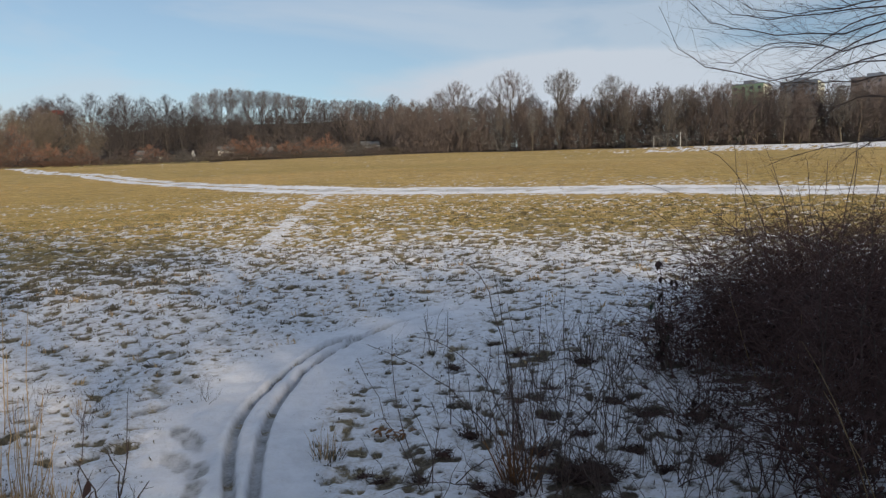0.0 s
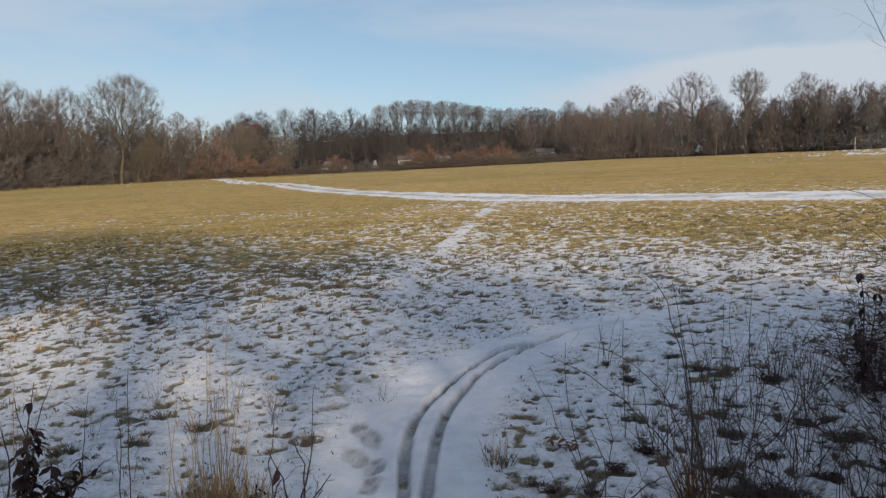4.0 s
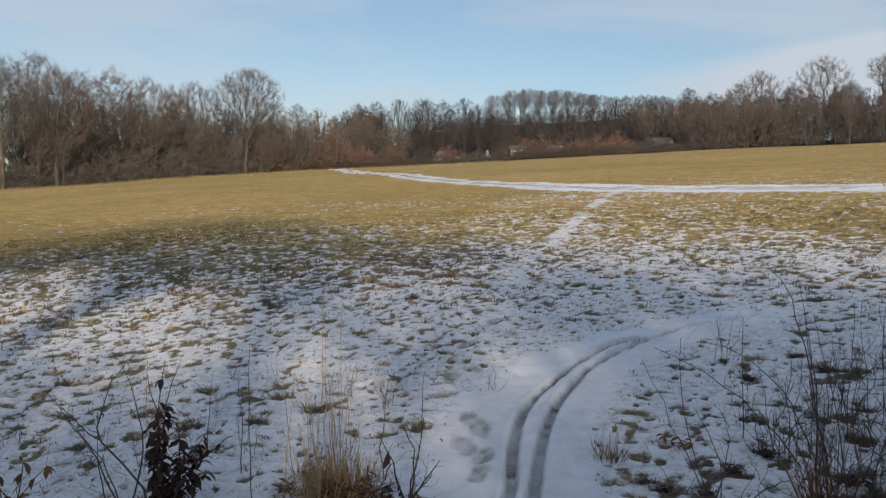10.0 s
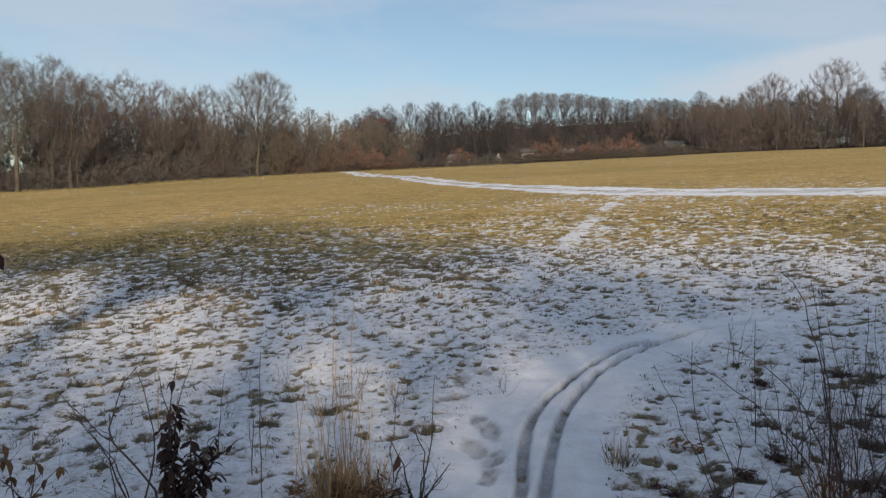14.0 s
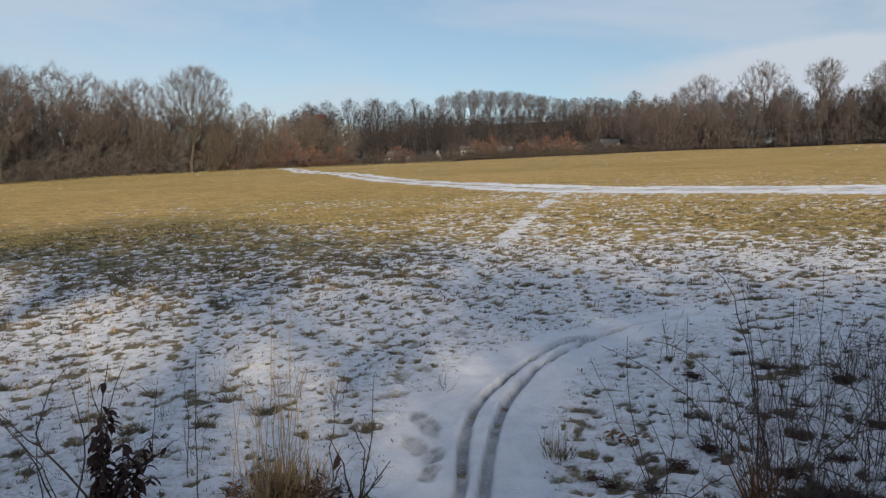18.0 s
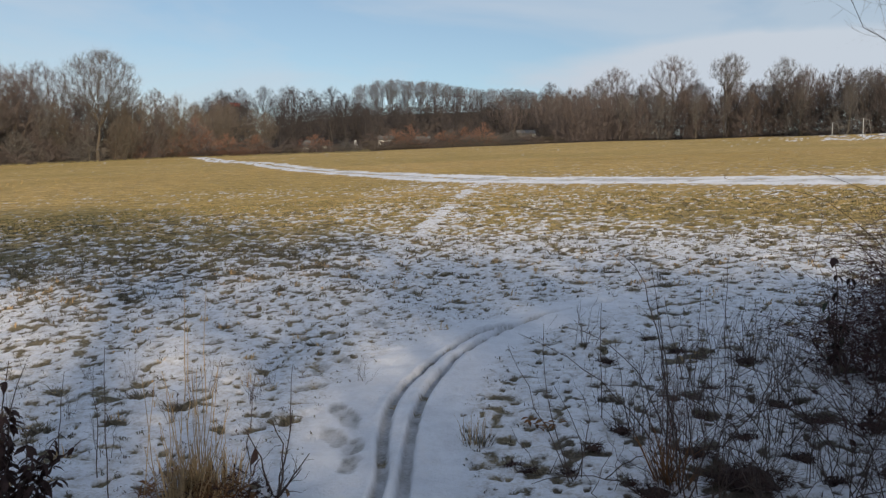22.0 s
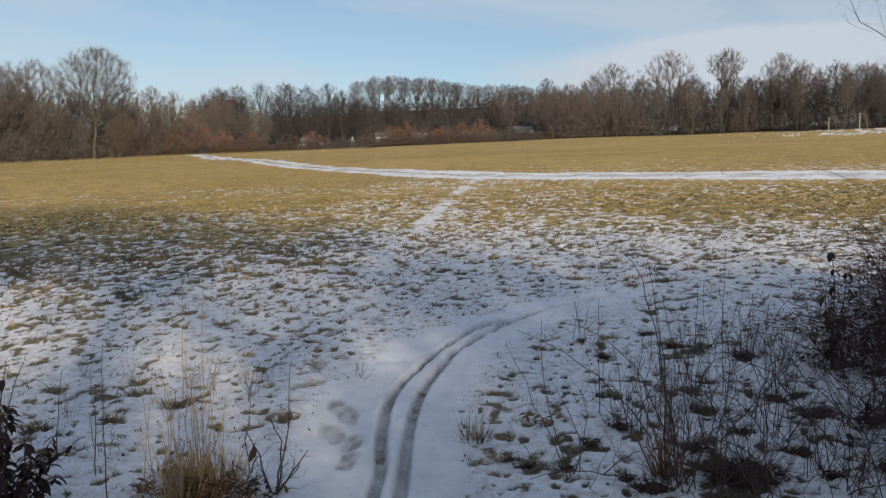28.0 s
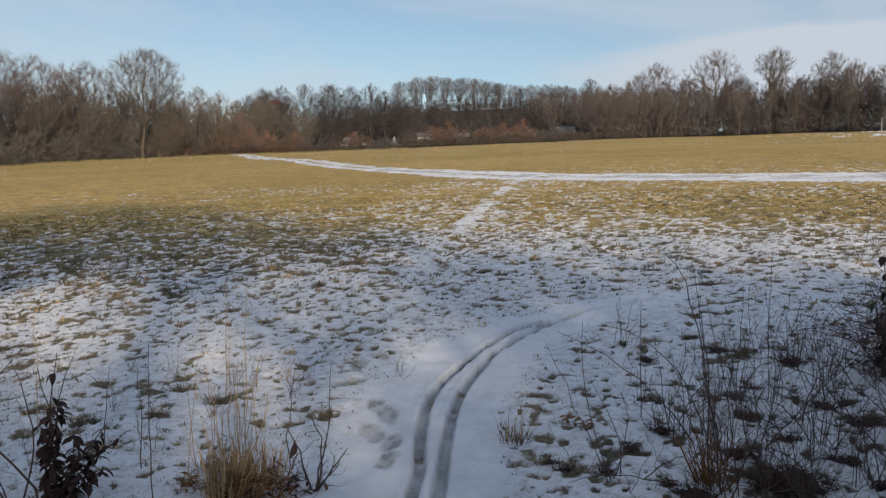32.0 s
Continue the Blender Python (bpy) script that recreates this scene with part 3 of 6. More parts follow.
def grow_tree(seed, height, bole=0.28, width=0.6, tips=620, twigs=15, girth=0.020, fine=0.0075, peak=0.55, lump=0.10, reach=0.07, stem=0.62, steep=0.5, shell=0.58, haul=0.22, stems=1):
    """A bare broadleaf tree: boughs fork from one stem (or several) towards many twig ends that fill an uneven egg-shaped crown."""
    g = np.random.default_rng(seed)
    zb, k = height * bole, math.log(0.5) / math.log(peak)
    ph = g.uniform(0, 6.283, 3)
    u = g.random(tips * 4)
    u = u[g.random(tips * 4) < np.sin(np.pi * u ** k) ** 0.75 + 0.08][:tips]
    tips = len(u)
    a = g.uniform(0, 6.283, tips)
    bump = 1 + lump * (np.sin(2 * a + ph[0] + 3 * u) + np.sin(3 * a + ph[1] - 5 * u) + 0.7 * np.sin(5 * a + ph[2] + 9 * u)) * 0.6
    rad = height * width / 2 * np.sin(np.pi * np.clip(u, 0.01, 0.97) ** k) ** 0.72 * bump * g.random(tips) ** shell
    ends = np.stack([rad * np.cos(a), rad * np.sin(a), zb + u * (height - zb) * (0.97 + 0.03 * np.sin(3 * a + ph[2]))], -1)
    ends = ends[np.argsort(np.linalg.norm(ends - np.array([0, 0, zb * 0.9]), axis=1) * g.uniform(0.8, 1.2, tips))]
    room = 60 + tips * 6
    pos, way = np.zeros((room, 3)), np.zeros((room, 3))
    run, up = np.zeros(room), np.full(room, -1)
    n, chains = 0, []
    for s in range(stems):
        foot = np.array([0, 0, -0.15]) + (g.normal(0, height * width * 0.06, 3) * (1, 1, 0) if stems > 1 else 0)
        lean = g.normal(0, 0.03 if stems == 1 else 0.16, 3)
        chain = []
        for i in range(13):
            f = i / 12
            pos[n] = foot + np.array([lean[0] * f + 0.012 * math.sin(5 * f + ph[0]), lean[1] * f + 0.012 * math.sin(4 * f + ph[1]), stem * f]) * height
            way[n], up[n] = (lean[0], lean[1], 1), n - 1 if i else -1
            run[n] = max(0.0, pos[n, 2] - zb)
            chain.append(n)
            n += 1
        chains.append(chain)
    low = zb * 0.8
    for e in ends:
        d = e - pos[:n]
        dist = np.linalg.norm(d, axis=1) + 1e-6
        turn = (d * way[:n]).sum(1) / dist
        cost = dist * (1.25 - 0.4 * turn) + haul * run[:n] + steep * np.maximum(0, pos[:n, 2] - e[2] + 0.35 * np.hypot(d[:, 0], d[:, 1])) + np.where(pos[:n, 2] < low, 50.0, 0.0)
        j = int(np.argmin(cost))
        m = int(np.clip(round(dist[j] / (0.05 * height)), 1, 5))
        c = pos[j] + (way[j] * 0.55 + d[j] / dist[j] * 0.45) * dist[j] * 0.5
        chain, last = [j], j
        for i in range(1, m + 1):
            t = i / m
            p = (1 - t) ** 2 * pos[j] + 2 * t * (1 - t) * c + t * t * e + g.normal(0, 0.0035 * height, 3) * (t < 1)
            pos[n], up[n] = p, last
            w = p - pos[last]
            way[n] = w / (np.linalg.norm(w) + 1e-9)
            run[n] = run[last] + np.linalg.norm(w)
            chain.append(n)
            last = n
            n += 1
        chains.append(chain)
    base = height * girth / stems ** 0.5
    power = math.log(max(tips / stems, 3)) / math.log(base / 0.006)
    load = np.zeros(n)
    for c in chains[stems:]:
        load[c[-1]] += 1
    for i in range(n - 1, 0, -1):
        if up[i] >= 0:
            load[up[i]] += load[i]
    thick = 0.006 * np.maximum(load, 1) ** (1 / power)
    trunk, crown = Heap(), Heap()
    for i, c in enumerate(chains):
        pts = [Vector(pos[j]) for j in c]
        r0, r1 = (base, thick[c[-1]]) if i < stems else (min(thick[c[1]] * 1.05, thick[c[0]]), thick[c[-1]])
        if i < stems or r0 > 0.05:
            trunk.tube(pts, r0, r1, 7 if i < stems else 5)
        elif len(pts) > 3:
            crown.tube([pts[0], pts[len(pts) // 2], pts[-1]], r0, r1 * 0.7, 3)
        else:
            crown.spike(pts[0], pts[-1], r0)
    pick = g.random((len(chains), twigs)) ** 0.7
    at = np.array([c[1 + int(f * (len(c) - 1) * 0.999)] for c, row in zip(chains[stems:], pick) for f in row])
    q = len(at)
    out = pos[at] - np.array([0, 0, zb + 0.25 * (height - zb)])
    out /= np.linalg.norm(out, axis=1)[:, None] + 1e-6
    d = way[at] * 0.55 + out * 0.35 + g.normal(0, 0.40, (q, 3)) + np.array([0, 0, 0.10])
    d /= np.linalg.norm(d, axis=1)[:, None]
    p = pos[at] - way[at] * (g.random(q) * 0.05 * height)[:, None]
    side = np.cross(d, g.normal(0, 1, (q, 3)))
    side *= (fine / (np.linalg.norm(side, axis=1) + 1e-6))[:, None]
    tip = p + d * (height * reach * g.uniform(0.35, 1.15, q))[:, None]
    s = len(crown.v)
    crown.v += [Vector(x) for x in np.stack([p + side, p - side, tip], 1).reshape(-1, 3)]
    crown.f += [(s + 3 * i, s + 3 * i + 1, s + 3 * i + 2) for i in range(q)]
    tall = float(np.percentile(tip[:, 2], 99.7))
    for heap in (trunk, crown):
        heap.v = [x * (height / tall) for x in heap.v]
    return trunk, crown


def grow_thicket(seed, height, width, stems=26, side=5, thick=0.02, reach=0.35):
    """A many-stemmed shrub with an uneven dome of fine shoots."""
    rng = random.Random(seed)
    h = Heap()
    for _ in range(stems):
        a, q = rng.uniform(0, 6.283), math.sqrt(rng.random())
        p = Vector((math.cos(a) * q * width * 0.42, math.sin(a) * q * width * 0.42, -0.1))
        top = height * rng.uniform(0.5, 1.0) * (1 - 0.45 * q * q)
        d = Vector((math.cos(a) * q * reach + rng.gauss(0, 0.26), math.sin(a) * q * reach + rng.gauss(0, 0.26), 1))
        pts = bend_line(p, d, top, 4, 0.17, 0.02, rng)
        h.tube(pts, thick * 0.6, thick * 0.25, 3)
        for _k in range(side):
            i = rng.randint(0, 3)
            s = pts[i].lerp(pts[i + 1], rng.random())
            dd = aside((pts[i + 1] - pts[i]).normalized(), radians(rng.uniform(20, 65)), rng.uniform(0, 6.283))
            e = s + dd * (top * rng.uniform(0.18, 0.42))
            h.twig(s, e, thick * 0.6)
            for _j in range(5):
                m = s.lerp(e, rng.uniform(0.2, 0.95))
                h.twig(m, m + aside(dd, radians(rng.uniform(15, 70)), rng.uniform(0, 6.283)) * (top * rng.uniform(0.08, 0.2)), thick * 0.45)
    return h


# ---- woods round the field ----
def tree_kind(name, seed, height, twig_mat, bark, **spec):
    t, c = grow_tree(seed, height, **spec)
    return height, t.mesh(name + "_trunk", bark), c.mesh(name + "_crown", twig_mat)


KINDS = {
    "round": tree_kind("round", 1, 16, M_TWIG, M_BARK_PALE, width=0.72, bole=0.24, peak=0.52, tips=1150, twigs=15),
    "tall": tree_kind("tall", 2, 16, M_TWIG_GREY, M_BARK_PALE, width=0.58, bole=0.26, peak=0.56, tips=1050, twigs=15),
    "fan": tree_kind("fan", 3, 16, M_TWIG_GREY, M_BARK, width=0.74, bole=0.30, peak=0.62, stem=0.38, tips=1700, twigs=14, steep=0.9, haul=0.34, lump=0.05, shell=0.62),
    "poplar": tree_kind("poplar", 4, 16, M_TWIG_FAR, M_BARK_FAR, width=0.50, bole=0.24, peak=0.66, girth=0.013, tips=420, twigs=15, fine=0.009, steep=1.2, haul=0.4, stem=0.86, stems=2),
    "poplar_b": tree_kind("poplar_b", 5, 16, M_TWIG_FAR, M_BARK_FAR, width=0.46, bole=0.28, peak=0.66, girth=0.013, tips=400, twigs=15, fine=0.009, steep=1.2, haul=0.4, stem=0.86, stems=2),
    "scrub": tree_kind("scrub", 6, 16, M_TWIG, M_BARK, width=0.62, bole=0.06, girth=0.014, tips=800, twigs=18, fine=0.0095, stem=0.6, stems=2, steep=0.8),
    "scrub_b": tree_kind("scrub_b", 7, 16, M_TWIG_TAN, M_BARK_PALE, width=0.60, bole=0.05, girth=0.014, tips=800, twigs=18, fine=0.0095, stem=0.6, stems=3, steep=0.8),
    "wye": tree_kind("wye", 8, 16, M_TWIG_GREY, M_BARK, width=0.46, bole=0.50, peak=0.66, stem=0.58, girth=0.018, tips=800, twigs=14, steep=1.2, haul=0.4, lump=0.06, reach=0.07, shell=0.7),
    "back": tree_kind("back", 9, 16, M_TWIG, M_BARK, width=0.66, bole=0.08, girth=0.016, tips=480, twigs=16, fine=0.013, stems=2),
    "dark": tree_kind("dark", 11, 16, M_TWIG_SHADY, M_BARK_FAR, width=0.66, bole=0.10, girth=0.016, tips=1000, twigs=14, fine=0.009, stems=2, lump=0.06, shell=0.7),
    "pole": tree_kind("pole", 12, 16, M_TWIG_GREY, M_BARK_PALE, width=0.36, bole=0.34, peak=0.58, girth=0.011, tips=380, twigs=14, stem=0.8, steep=0.9),
    "high": tree_kind("high", 10, 16, M_TWIG, M_BARK, width=0.85, bole=0.60, peak=0.6, stem=0.7, girth=0.03, tips=420, twigs=16),
}
rng = random.Random(77)


def tree(kind, x, y, height, label, group, name="tree"):
    h, trunk_me, crown_me = KINDS[kind]
    ob = thing(name, x, y, label, "tree", group, turn=rng.uniform(0, 360), size=height / h)
    part("trunk", trunk_me, ob)
    part("crown", crown_me, ob)
    return ob


LEFT_WOOD = [("tall", -104, 62, 18.5), ("round", -94.7, 76.9, 18.0), ("tall", -90, 76.3, 16.7), ("tall", -93.4, 84.6, 18.3), ("round", -88.6, 83.9, 15.7), ("round", -90.9, 90.1, 16.0),
             ("scrub", -91.8, 97.6, 16.9), ("round", -89.5, 102.4, 15.7), ("scrub", -88.8, 108.2, 14.8), ("round", -90.1, 114.9, 16.0)]
for kind, x, y, h in LEFT_WOOD:
    tree(kind, x, y, h * 1.05, "bare broadleaf tree with pale sunlit bark at the field's edge", "trees of the wood beside the field")
tree("fan", -82.7, 120.3, 19.0, "large bare tree with a wide fan-shaped crown", "trees of the wood beside the field")
for kind, x, y, h in [("scrub_b", -80.9, 126.3, 13.1), ("tall", -80.5, 133.6, 12.9), ("scrub_b", -79.2, 139.0, 12.1), ("scrub_b", -78.7, 145.0, 10.7), ("round", -85.9, 169.5, 12.9)]:
    tree(kind, x, y, h, "bare rusty-brown tree at the end of the field", "trees of the wood beside the field")
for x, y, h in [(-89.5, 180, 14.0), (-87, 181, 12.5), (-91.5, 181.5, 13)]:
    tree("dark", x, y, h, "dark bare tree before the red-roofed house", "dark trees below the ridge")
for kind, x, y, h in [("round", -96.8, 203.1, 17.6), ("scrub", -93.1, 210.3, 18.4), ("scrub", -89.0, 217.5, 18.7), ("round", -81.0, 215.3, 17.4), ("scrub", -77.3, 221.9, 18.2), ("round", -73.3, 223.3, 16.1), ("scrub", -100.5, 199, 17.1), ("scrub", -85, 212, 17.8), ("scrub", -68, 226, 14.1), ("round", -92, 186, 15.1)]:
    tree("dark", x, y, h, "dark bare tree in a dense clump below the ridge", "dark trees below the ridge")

RIDGE = [(-88.5, 286.6, 45.3), (-82.5, 288.4, 47), (-77, 290, 47.6), (-71.2, 291.4, 47), (-66.1, 292.6, 47.2), (-61, 293.7, 46.6), (-56.9, 294.5, 45.6), (-51.8, 295.5, 45.2),
         (-46.3, 296.4, 44.3), (-40.7, 297.2, 44.5), (-35.1, 297.9, 44.7), (-30.3, 298.5, 44.2), (-24.7, 299, 43.2), (-19.8, 299.3, 41.7)]
for i, (x, y, top) in enumerate(RIDGE):
    for dx, dy, cut in ((0, 0, -0.6), (2.6, -3, 0.0), (1.2, -7, 1.0), (4.0, 3, -0.4)):
        tree("poplar" if (i + (dx > 0)) % 2 else "poplar_b", x + dx, y + dy, top - cut - float(base_z(x + dx, y + dy)), "slender bare tree in a row along the ridge", "row of trees on the ridge")

RIGHT_WOOD = [("tall", -10.6, 209.7, 12.0), ("round", -6.7, 204.9, 12.7), ("tall", -0.8, 200.0, 14.6), ("round", 3.2, 190.0, 16.1), ("scrub", 9.9, 189.7, 12.8), ("round", 15.0, 179.4, 17.2),
              ("scrub", 20.5, 178.8, 11.9), ("scrub", 31.1, 169.2, 10.6), ("tall", 34.7, 164.4, 14.5), ("scrub", 38.5, 161.5, 12.6), ("scrub", 43.1, 158.2, 12.1), ("tall", 45.8, 153.3, 11.1),
              ("scrub", 49.9, 149.9, 11.5), ("scrub", 53.4, 148.7, 10.9), ("scrub", 57.7, 147.1, 9.2), ("scrub", 61.9, 145.4, 9.0), ("scrub", 65.1, 144.0, 8.8), ("tall", 71, 142, 10)]
for kind, x, y, h in RIGHT_WOOD:
    tree(kind, x, y, h * 1.06, "bare brown tree in the wood beyond the field", "trees of the wood beyond the field")
tree("wye", 25.4, 170.1, 17.4, "bare tree with a tall clear trunk and a vase-shaped crown", "trees of the wood beyond the field")

# smaller trees and shrubs that close the edge of the woods
def bush_kind(name, seed, mat, width=1.2, fine=0.011):
    t, c = grow_tree(seed, 6.0, bole=0.01, width=width, tips=260, twigs=16, girth=0.012, fine=fine, peak=0.20, lump=0.2, reach=0.14, stem=0.35, steep=0.8, stems=6, shell=0.6)
    c.add(t, Matrix())
    return c.mesh("thicket_" + name, mat)


THICKETS = {"brown": bush_kind("brown", 41, M_TWIG), "grey": bush_kind("grey", 42, M_TWIG_GREY), "rust": bush_kind("rust", 43, M_TWIG_RED, 1.25, 0.013), "tan": bush_kind("tan", 44, M_TWIG_TAN)}
THICKET_LABEL = {"brown": "tangle of bare brown shrubs at the edge of the wood", "grey": "tangle of bare grey shrubs under the trees",
                 "rust": "rust-red bare shrub beside the garden plots", "tan": "sunlit tan shrub at the edge of the field"}


def thicket(colour, x, y, h):
    ob = new("shrub", THICKETS[colour])
    ob.matrix_world = pose(x, y, float(base_z(x, y)), 0, 0, rng.uniform(0, 360)) @ Matrix.Diagonal((rng.uniform(1.0, 1.4), rng.uniform(1.0, 1.4), h / 6.0, 1))
    return tagged(ob, THICKET_LABEL[colour], "shrub", "shrubs along the woods")


RUST = [(-40, 152, 4.2), (-37, 153, 4.8), (-23.5, 161, 5.0), (-27, 159, 4.2), (-31, 157, 3.6), (-70, 141, 4.5), (-73, 139, 5.0), (-65, 143, 4.0), (-54, 146, 3.6), (-77, 136, 5.0)]
edge = smooth_line(FIELD_EDGE, 10)
walkway = 0.0
for (ax, ay), (bx, by) in zip(edge[:-1], edge[1:]):
    walkway += math.hypot(bx - ax, by - ay)
    if walkway < 2.5 or not (-1.05 < math.atan2(bx, by) < 0.66):
        continue
    walkway = 0.0
    away = Vector((bx, by)).normalized()
    az = math.degrees(math.atan2(bx, by))
    for row in range(5 if az < -32 else 4):
        x, y = Vector((bx, by)) + away * (5.0 + 4.2 * row + rng.uniform(-1.5, 1.5))
        if az < -34:
            colour, h = rng.choice(("brown", "grey", "grey", "brown")), rng.uniform(1.5, 5.5) + (1.5 + 0.3 * row) * row
        elif az < -28:
            colour, h = rng.choice(("rust", "tan", "brown")), rng.uniform(6.0, 8.5) + 1.2 * row
        elif az < -3:
            colour, h = rng.choice(("brown", "grey", "tan", "brown", "rust")), rng.uniform(1.0, 2.2)
            if row == 2:
                colour, h = rng.choice(("brown", "grey")), rng.uniform(2.0, 3.6)
        else:
            colour, h = rng.choice(("brown", "brown", "grey", "brown")), rng.uniform(8.0, 10.5) + 1.0 * row
        thicket(colour, x, y, h)
slope = Heap()
kinds = [grow_thicket(46 + k, 6.0, 7.5, 22, 6, 0.085, 0.5) for k in range(2)]
for i in range(110):
    x = -118 + 114 * ((i * 0.618) % 1.0)
    y = 226 + 52 * (i + rng.random()) / 110 - 0.12 * x * 0.6
    slope.add(kinds[i % 2], pose(x, y, float(base_z(x, y)), 0, 0, rng.uniform(0, 360)) @ Matrix.Diagonal((1.2, 1.2, rng.uniform(0.75, 1.15), 1)))
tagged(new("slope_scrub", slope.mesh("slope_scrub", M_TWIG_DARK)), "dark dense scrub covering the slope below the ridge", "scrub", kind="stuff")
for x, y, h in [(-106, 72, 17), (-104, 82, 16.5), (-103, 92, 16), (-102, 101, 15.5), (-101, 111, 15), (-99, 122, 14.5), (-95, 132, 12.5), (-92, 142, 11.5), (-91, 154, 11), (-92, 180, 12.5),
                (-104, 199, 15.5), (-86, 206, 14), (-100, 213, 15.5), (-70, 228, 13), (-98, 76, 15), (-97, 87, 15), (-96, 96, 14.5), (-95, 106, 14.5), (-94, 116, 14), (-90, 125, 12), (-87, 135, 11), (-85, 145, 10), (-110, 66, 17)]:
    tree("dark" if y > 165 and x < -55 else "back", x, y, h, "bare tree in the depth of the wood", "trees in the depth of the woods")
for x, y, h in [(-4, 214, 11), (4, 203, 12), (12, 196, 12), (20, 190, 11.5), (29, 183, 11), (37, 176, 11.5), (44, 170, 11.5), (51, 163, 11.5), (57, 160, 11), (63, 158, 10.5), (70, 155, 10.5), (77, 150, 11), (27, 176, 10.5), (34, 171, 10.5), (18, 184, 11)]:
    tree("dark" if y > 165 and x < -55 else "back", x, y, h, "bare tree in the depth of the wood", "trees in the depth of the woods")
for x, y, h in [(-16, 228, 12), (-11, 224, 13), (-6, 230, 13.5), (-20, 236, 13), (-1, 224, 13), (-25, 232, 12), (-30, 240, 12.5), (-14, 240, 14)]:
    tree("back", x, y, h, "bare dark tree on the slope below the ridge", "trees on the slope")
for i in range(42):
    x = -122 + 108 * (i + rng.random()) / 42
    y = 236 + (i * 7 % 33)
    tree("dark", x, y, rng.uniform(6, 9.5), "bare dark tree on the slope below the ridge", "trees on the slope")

for x, y, h in [(-91, 82, 11.5), (-91.5, 95, 11.5), (-91, 107, 10.5), (-86, 113, 10.0), (-80, 123, 8.5), (-97, 70, 12.5), (-100, 64, 12)]:
    tree("scrub" if h > 11.3 else "scrub_b", x, y, h, "densely branched small tree at the edge of the wood", "small trees at the wood's edge")
for x, y, h in [(-74, 150, 10.5), (-78, 153, 10.5), (-70, 153, 9.5), (-83, 158, 11), (-66, 150, 8.5), (-81, 172, 11.5), (-88, 176, 11.5)]:
    tree("scrub_b" if h < 11 else "dark", x, y, h, "bare rusty-brown tree at the end of the field", "trees of the wood beside the field")

for i in range(15):
    x = 44 + 3.4 * i
    tree("scrub" if i % 2 else "back", x, 157 - 0.42 * (x - 44) + rng.uniform(-2, 2), rng.uniform(11.6, 12.8), "densely branched bare tree under the far blocks", "trees of the wood beyond the field")

for i in range(14):
    f = (i + rng.uniform(-0.3, 0.3)) / 13
    tree("scrub" if i % 3 else "back", -14 + 52 * f, 204 - 44 * f, rng.uniform(10.5, 12.5), "densely branched brown tree at the field's far edge", "trees of the wood beyond the field")
for x, y, h in RUST:
    thicket("rust", x, y, h)

# strip of tall dry grass along the edge of the woods
fringe, r_edge = Heap(), random.Random(55)
for (ax, ay), (bx, by) in zip(edge[:-1], edge[1:]):
    az = math.degrees(math.atan2(bx, by))
    if not -58 < az < -16:
        continue
    away = Vector((bx, by)).normalized()
    for k in range(int(math.hypot(bx - ax, by - ay) * 8)):
        f = r_edge.random()
        x, y = Vector((ax + (bx - ax) * f, ay + (by - ay) * f)) + away * r_edge.gauss(0.6, 1.3)
        p = Vector((x, y, float(base_z(x, y)) - 0.05))
        for j in range(5):
            a, ln = r_edge.uniform(0, 6.283), r_edge.uniform(0.10, 0.42)
            q = p + Vector((r_edge.gauss(0, 0.2), r_edge.gauss(0, 0.2), 0))
            fringe.blade(q, q + Vector((math.cos(a) * 0.3 * ln, math.sin(a) * 0.3 * ln, ln)), 0.010, Vector((0, 0, 0.05 * ln)), Vector((by, -bx, 0)).normalized())
tagged(new("edge_grass", fringe.mesh("edge_grass", M_OLIVE)), "strip of tall dry tan grass along the woods", "grass", kind="stuff")

# slender trees whose pale trunks stand before the dark of the woods
for i, ((ax, ay), (bx, by)) in enumerate(zip(edge[:-1:2], edge[1::2])):
    az = math.degrees(math.atan2(bx, by))
    if not (-58 < az < -33 or -2 < az < 30):
        continue
    away = Vector((bx, by)).normalized()
    if rng.random() < 0.75:
        x, y = Vector((bx, by)) + away * rng.uniform(1.5, 7.0) + Vector((rng.uniform(-2, 2), rng.uniform(-2, 2)))
        tree("pole", x, y, rng.uniform(7.0, 10.5), "slender bare tree with a pale trunk at the wood's edge", "slender trees at the wood's edge")

# ---- garden plots, goal and far blocks ----
def box(heap, x0, x1, y0, y1, z0, z1):
    s = len(heap.v)
    heap.v += [Vector(p) for p in ((x0, y0, z0), (x1, y0, z0), (x1, y1, z0), (x0, y1, z0), (x0, y0, z1), (x1, y0, z1), (x1, y1, z1), (x0, y1, z1))]
    heap.f += [tuple(s + i for i in q) for q in ((0, 3, 2, 1), (4, 5, 6, 7), (0, 1, 5, 4), (1, 2, 6, 5), (2, 3, 7, 6), (3, 0, 4, 7))]


def boxes(*specs):
    h = Heap()
    for s in specs:
        box(h, *s)
    return h


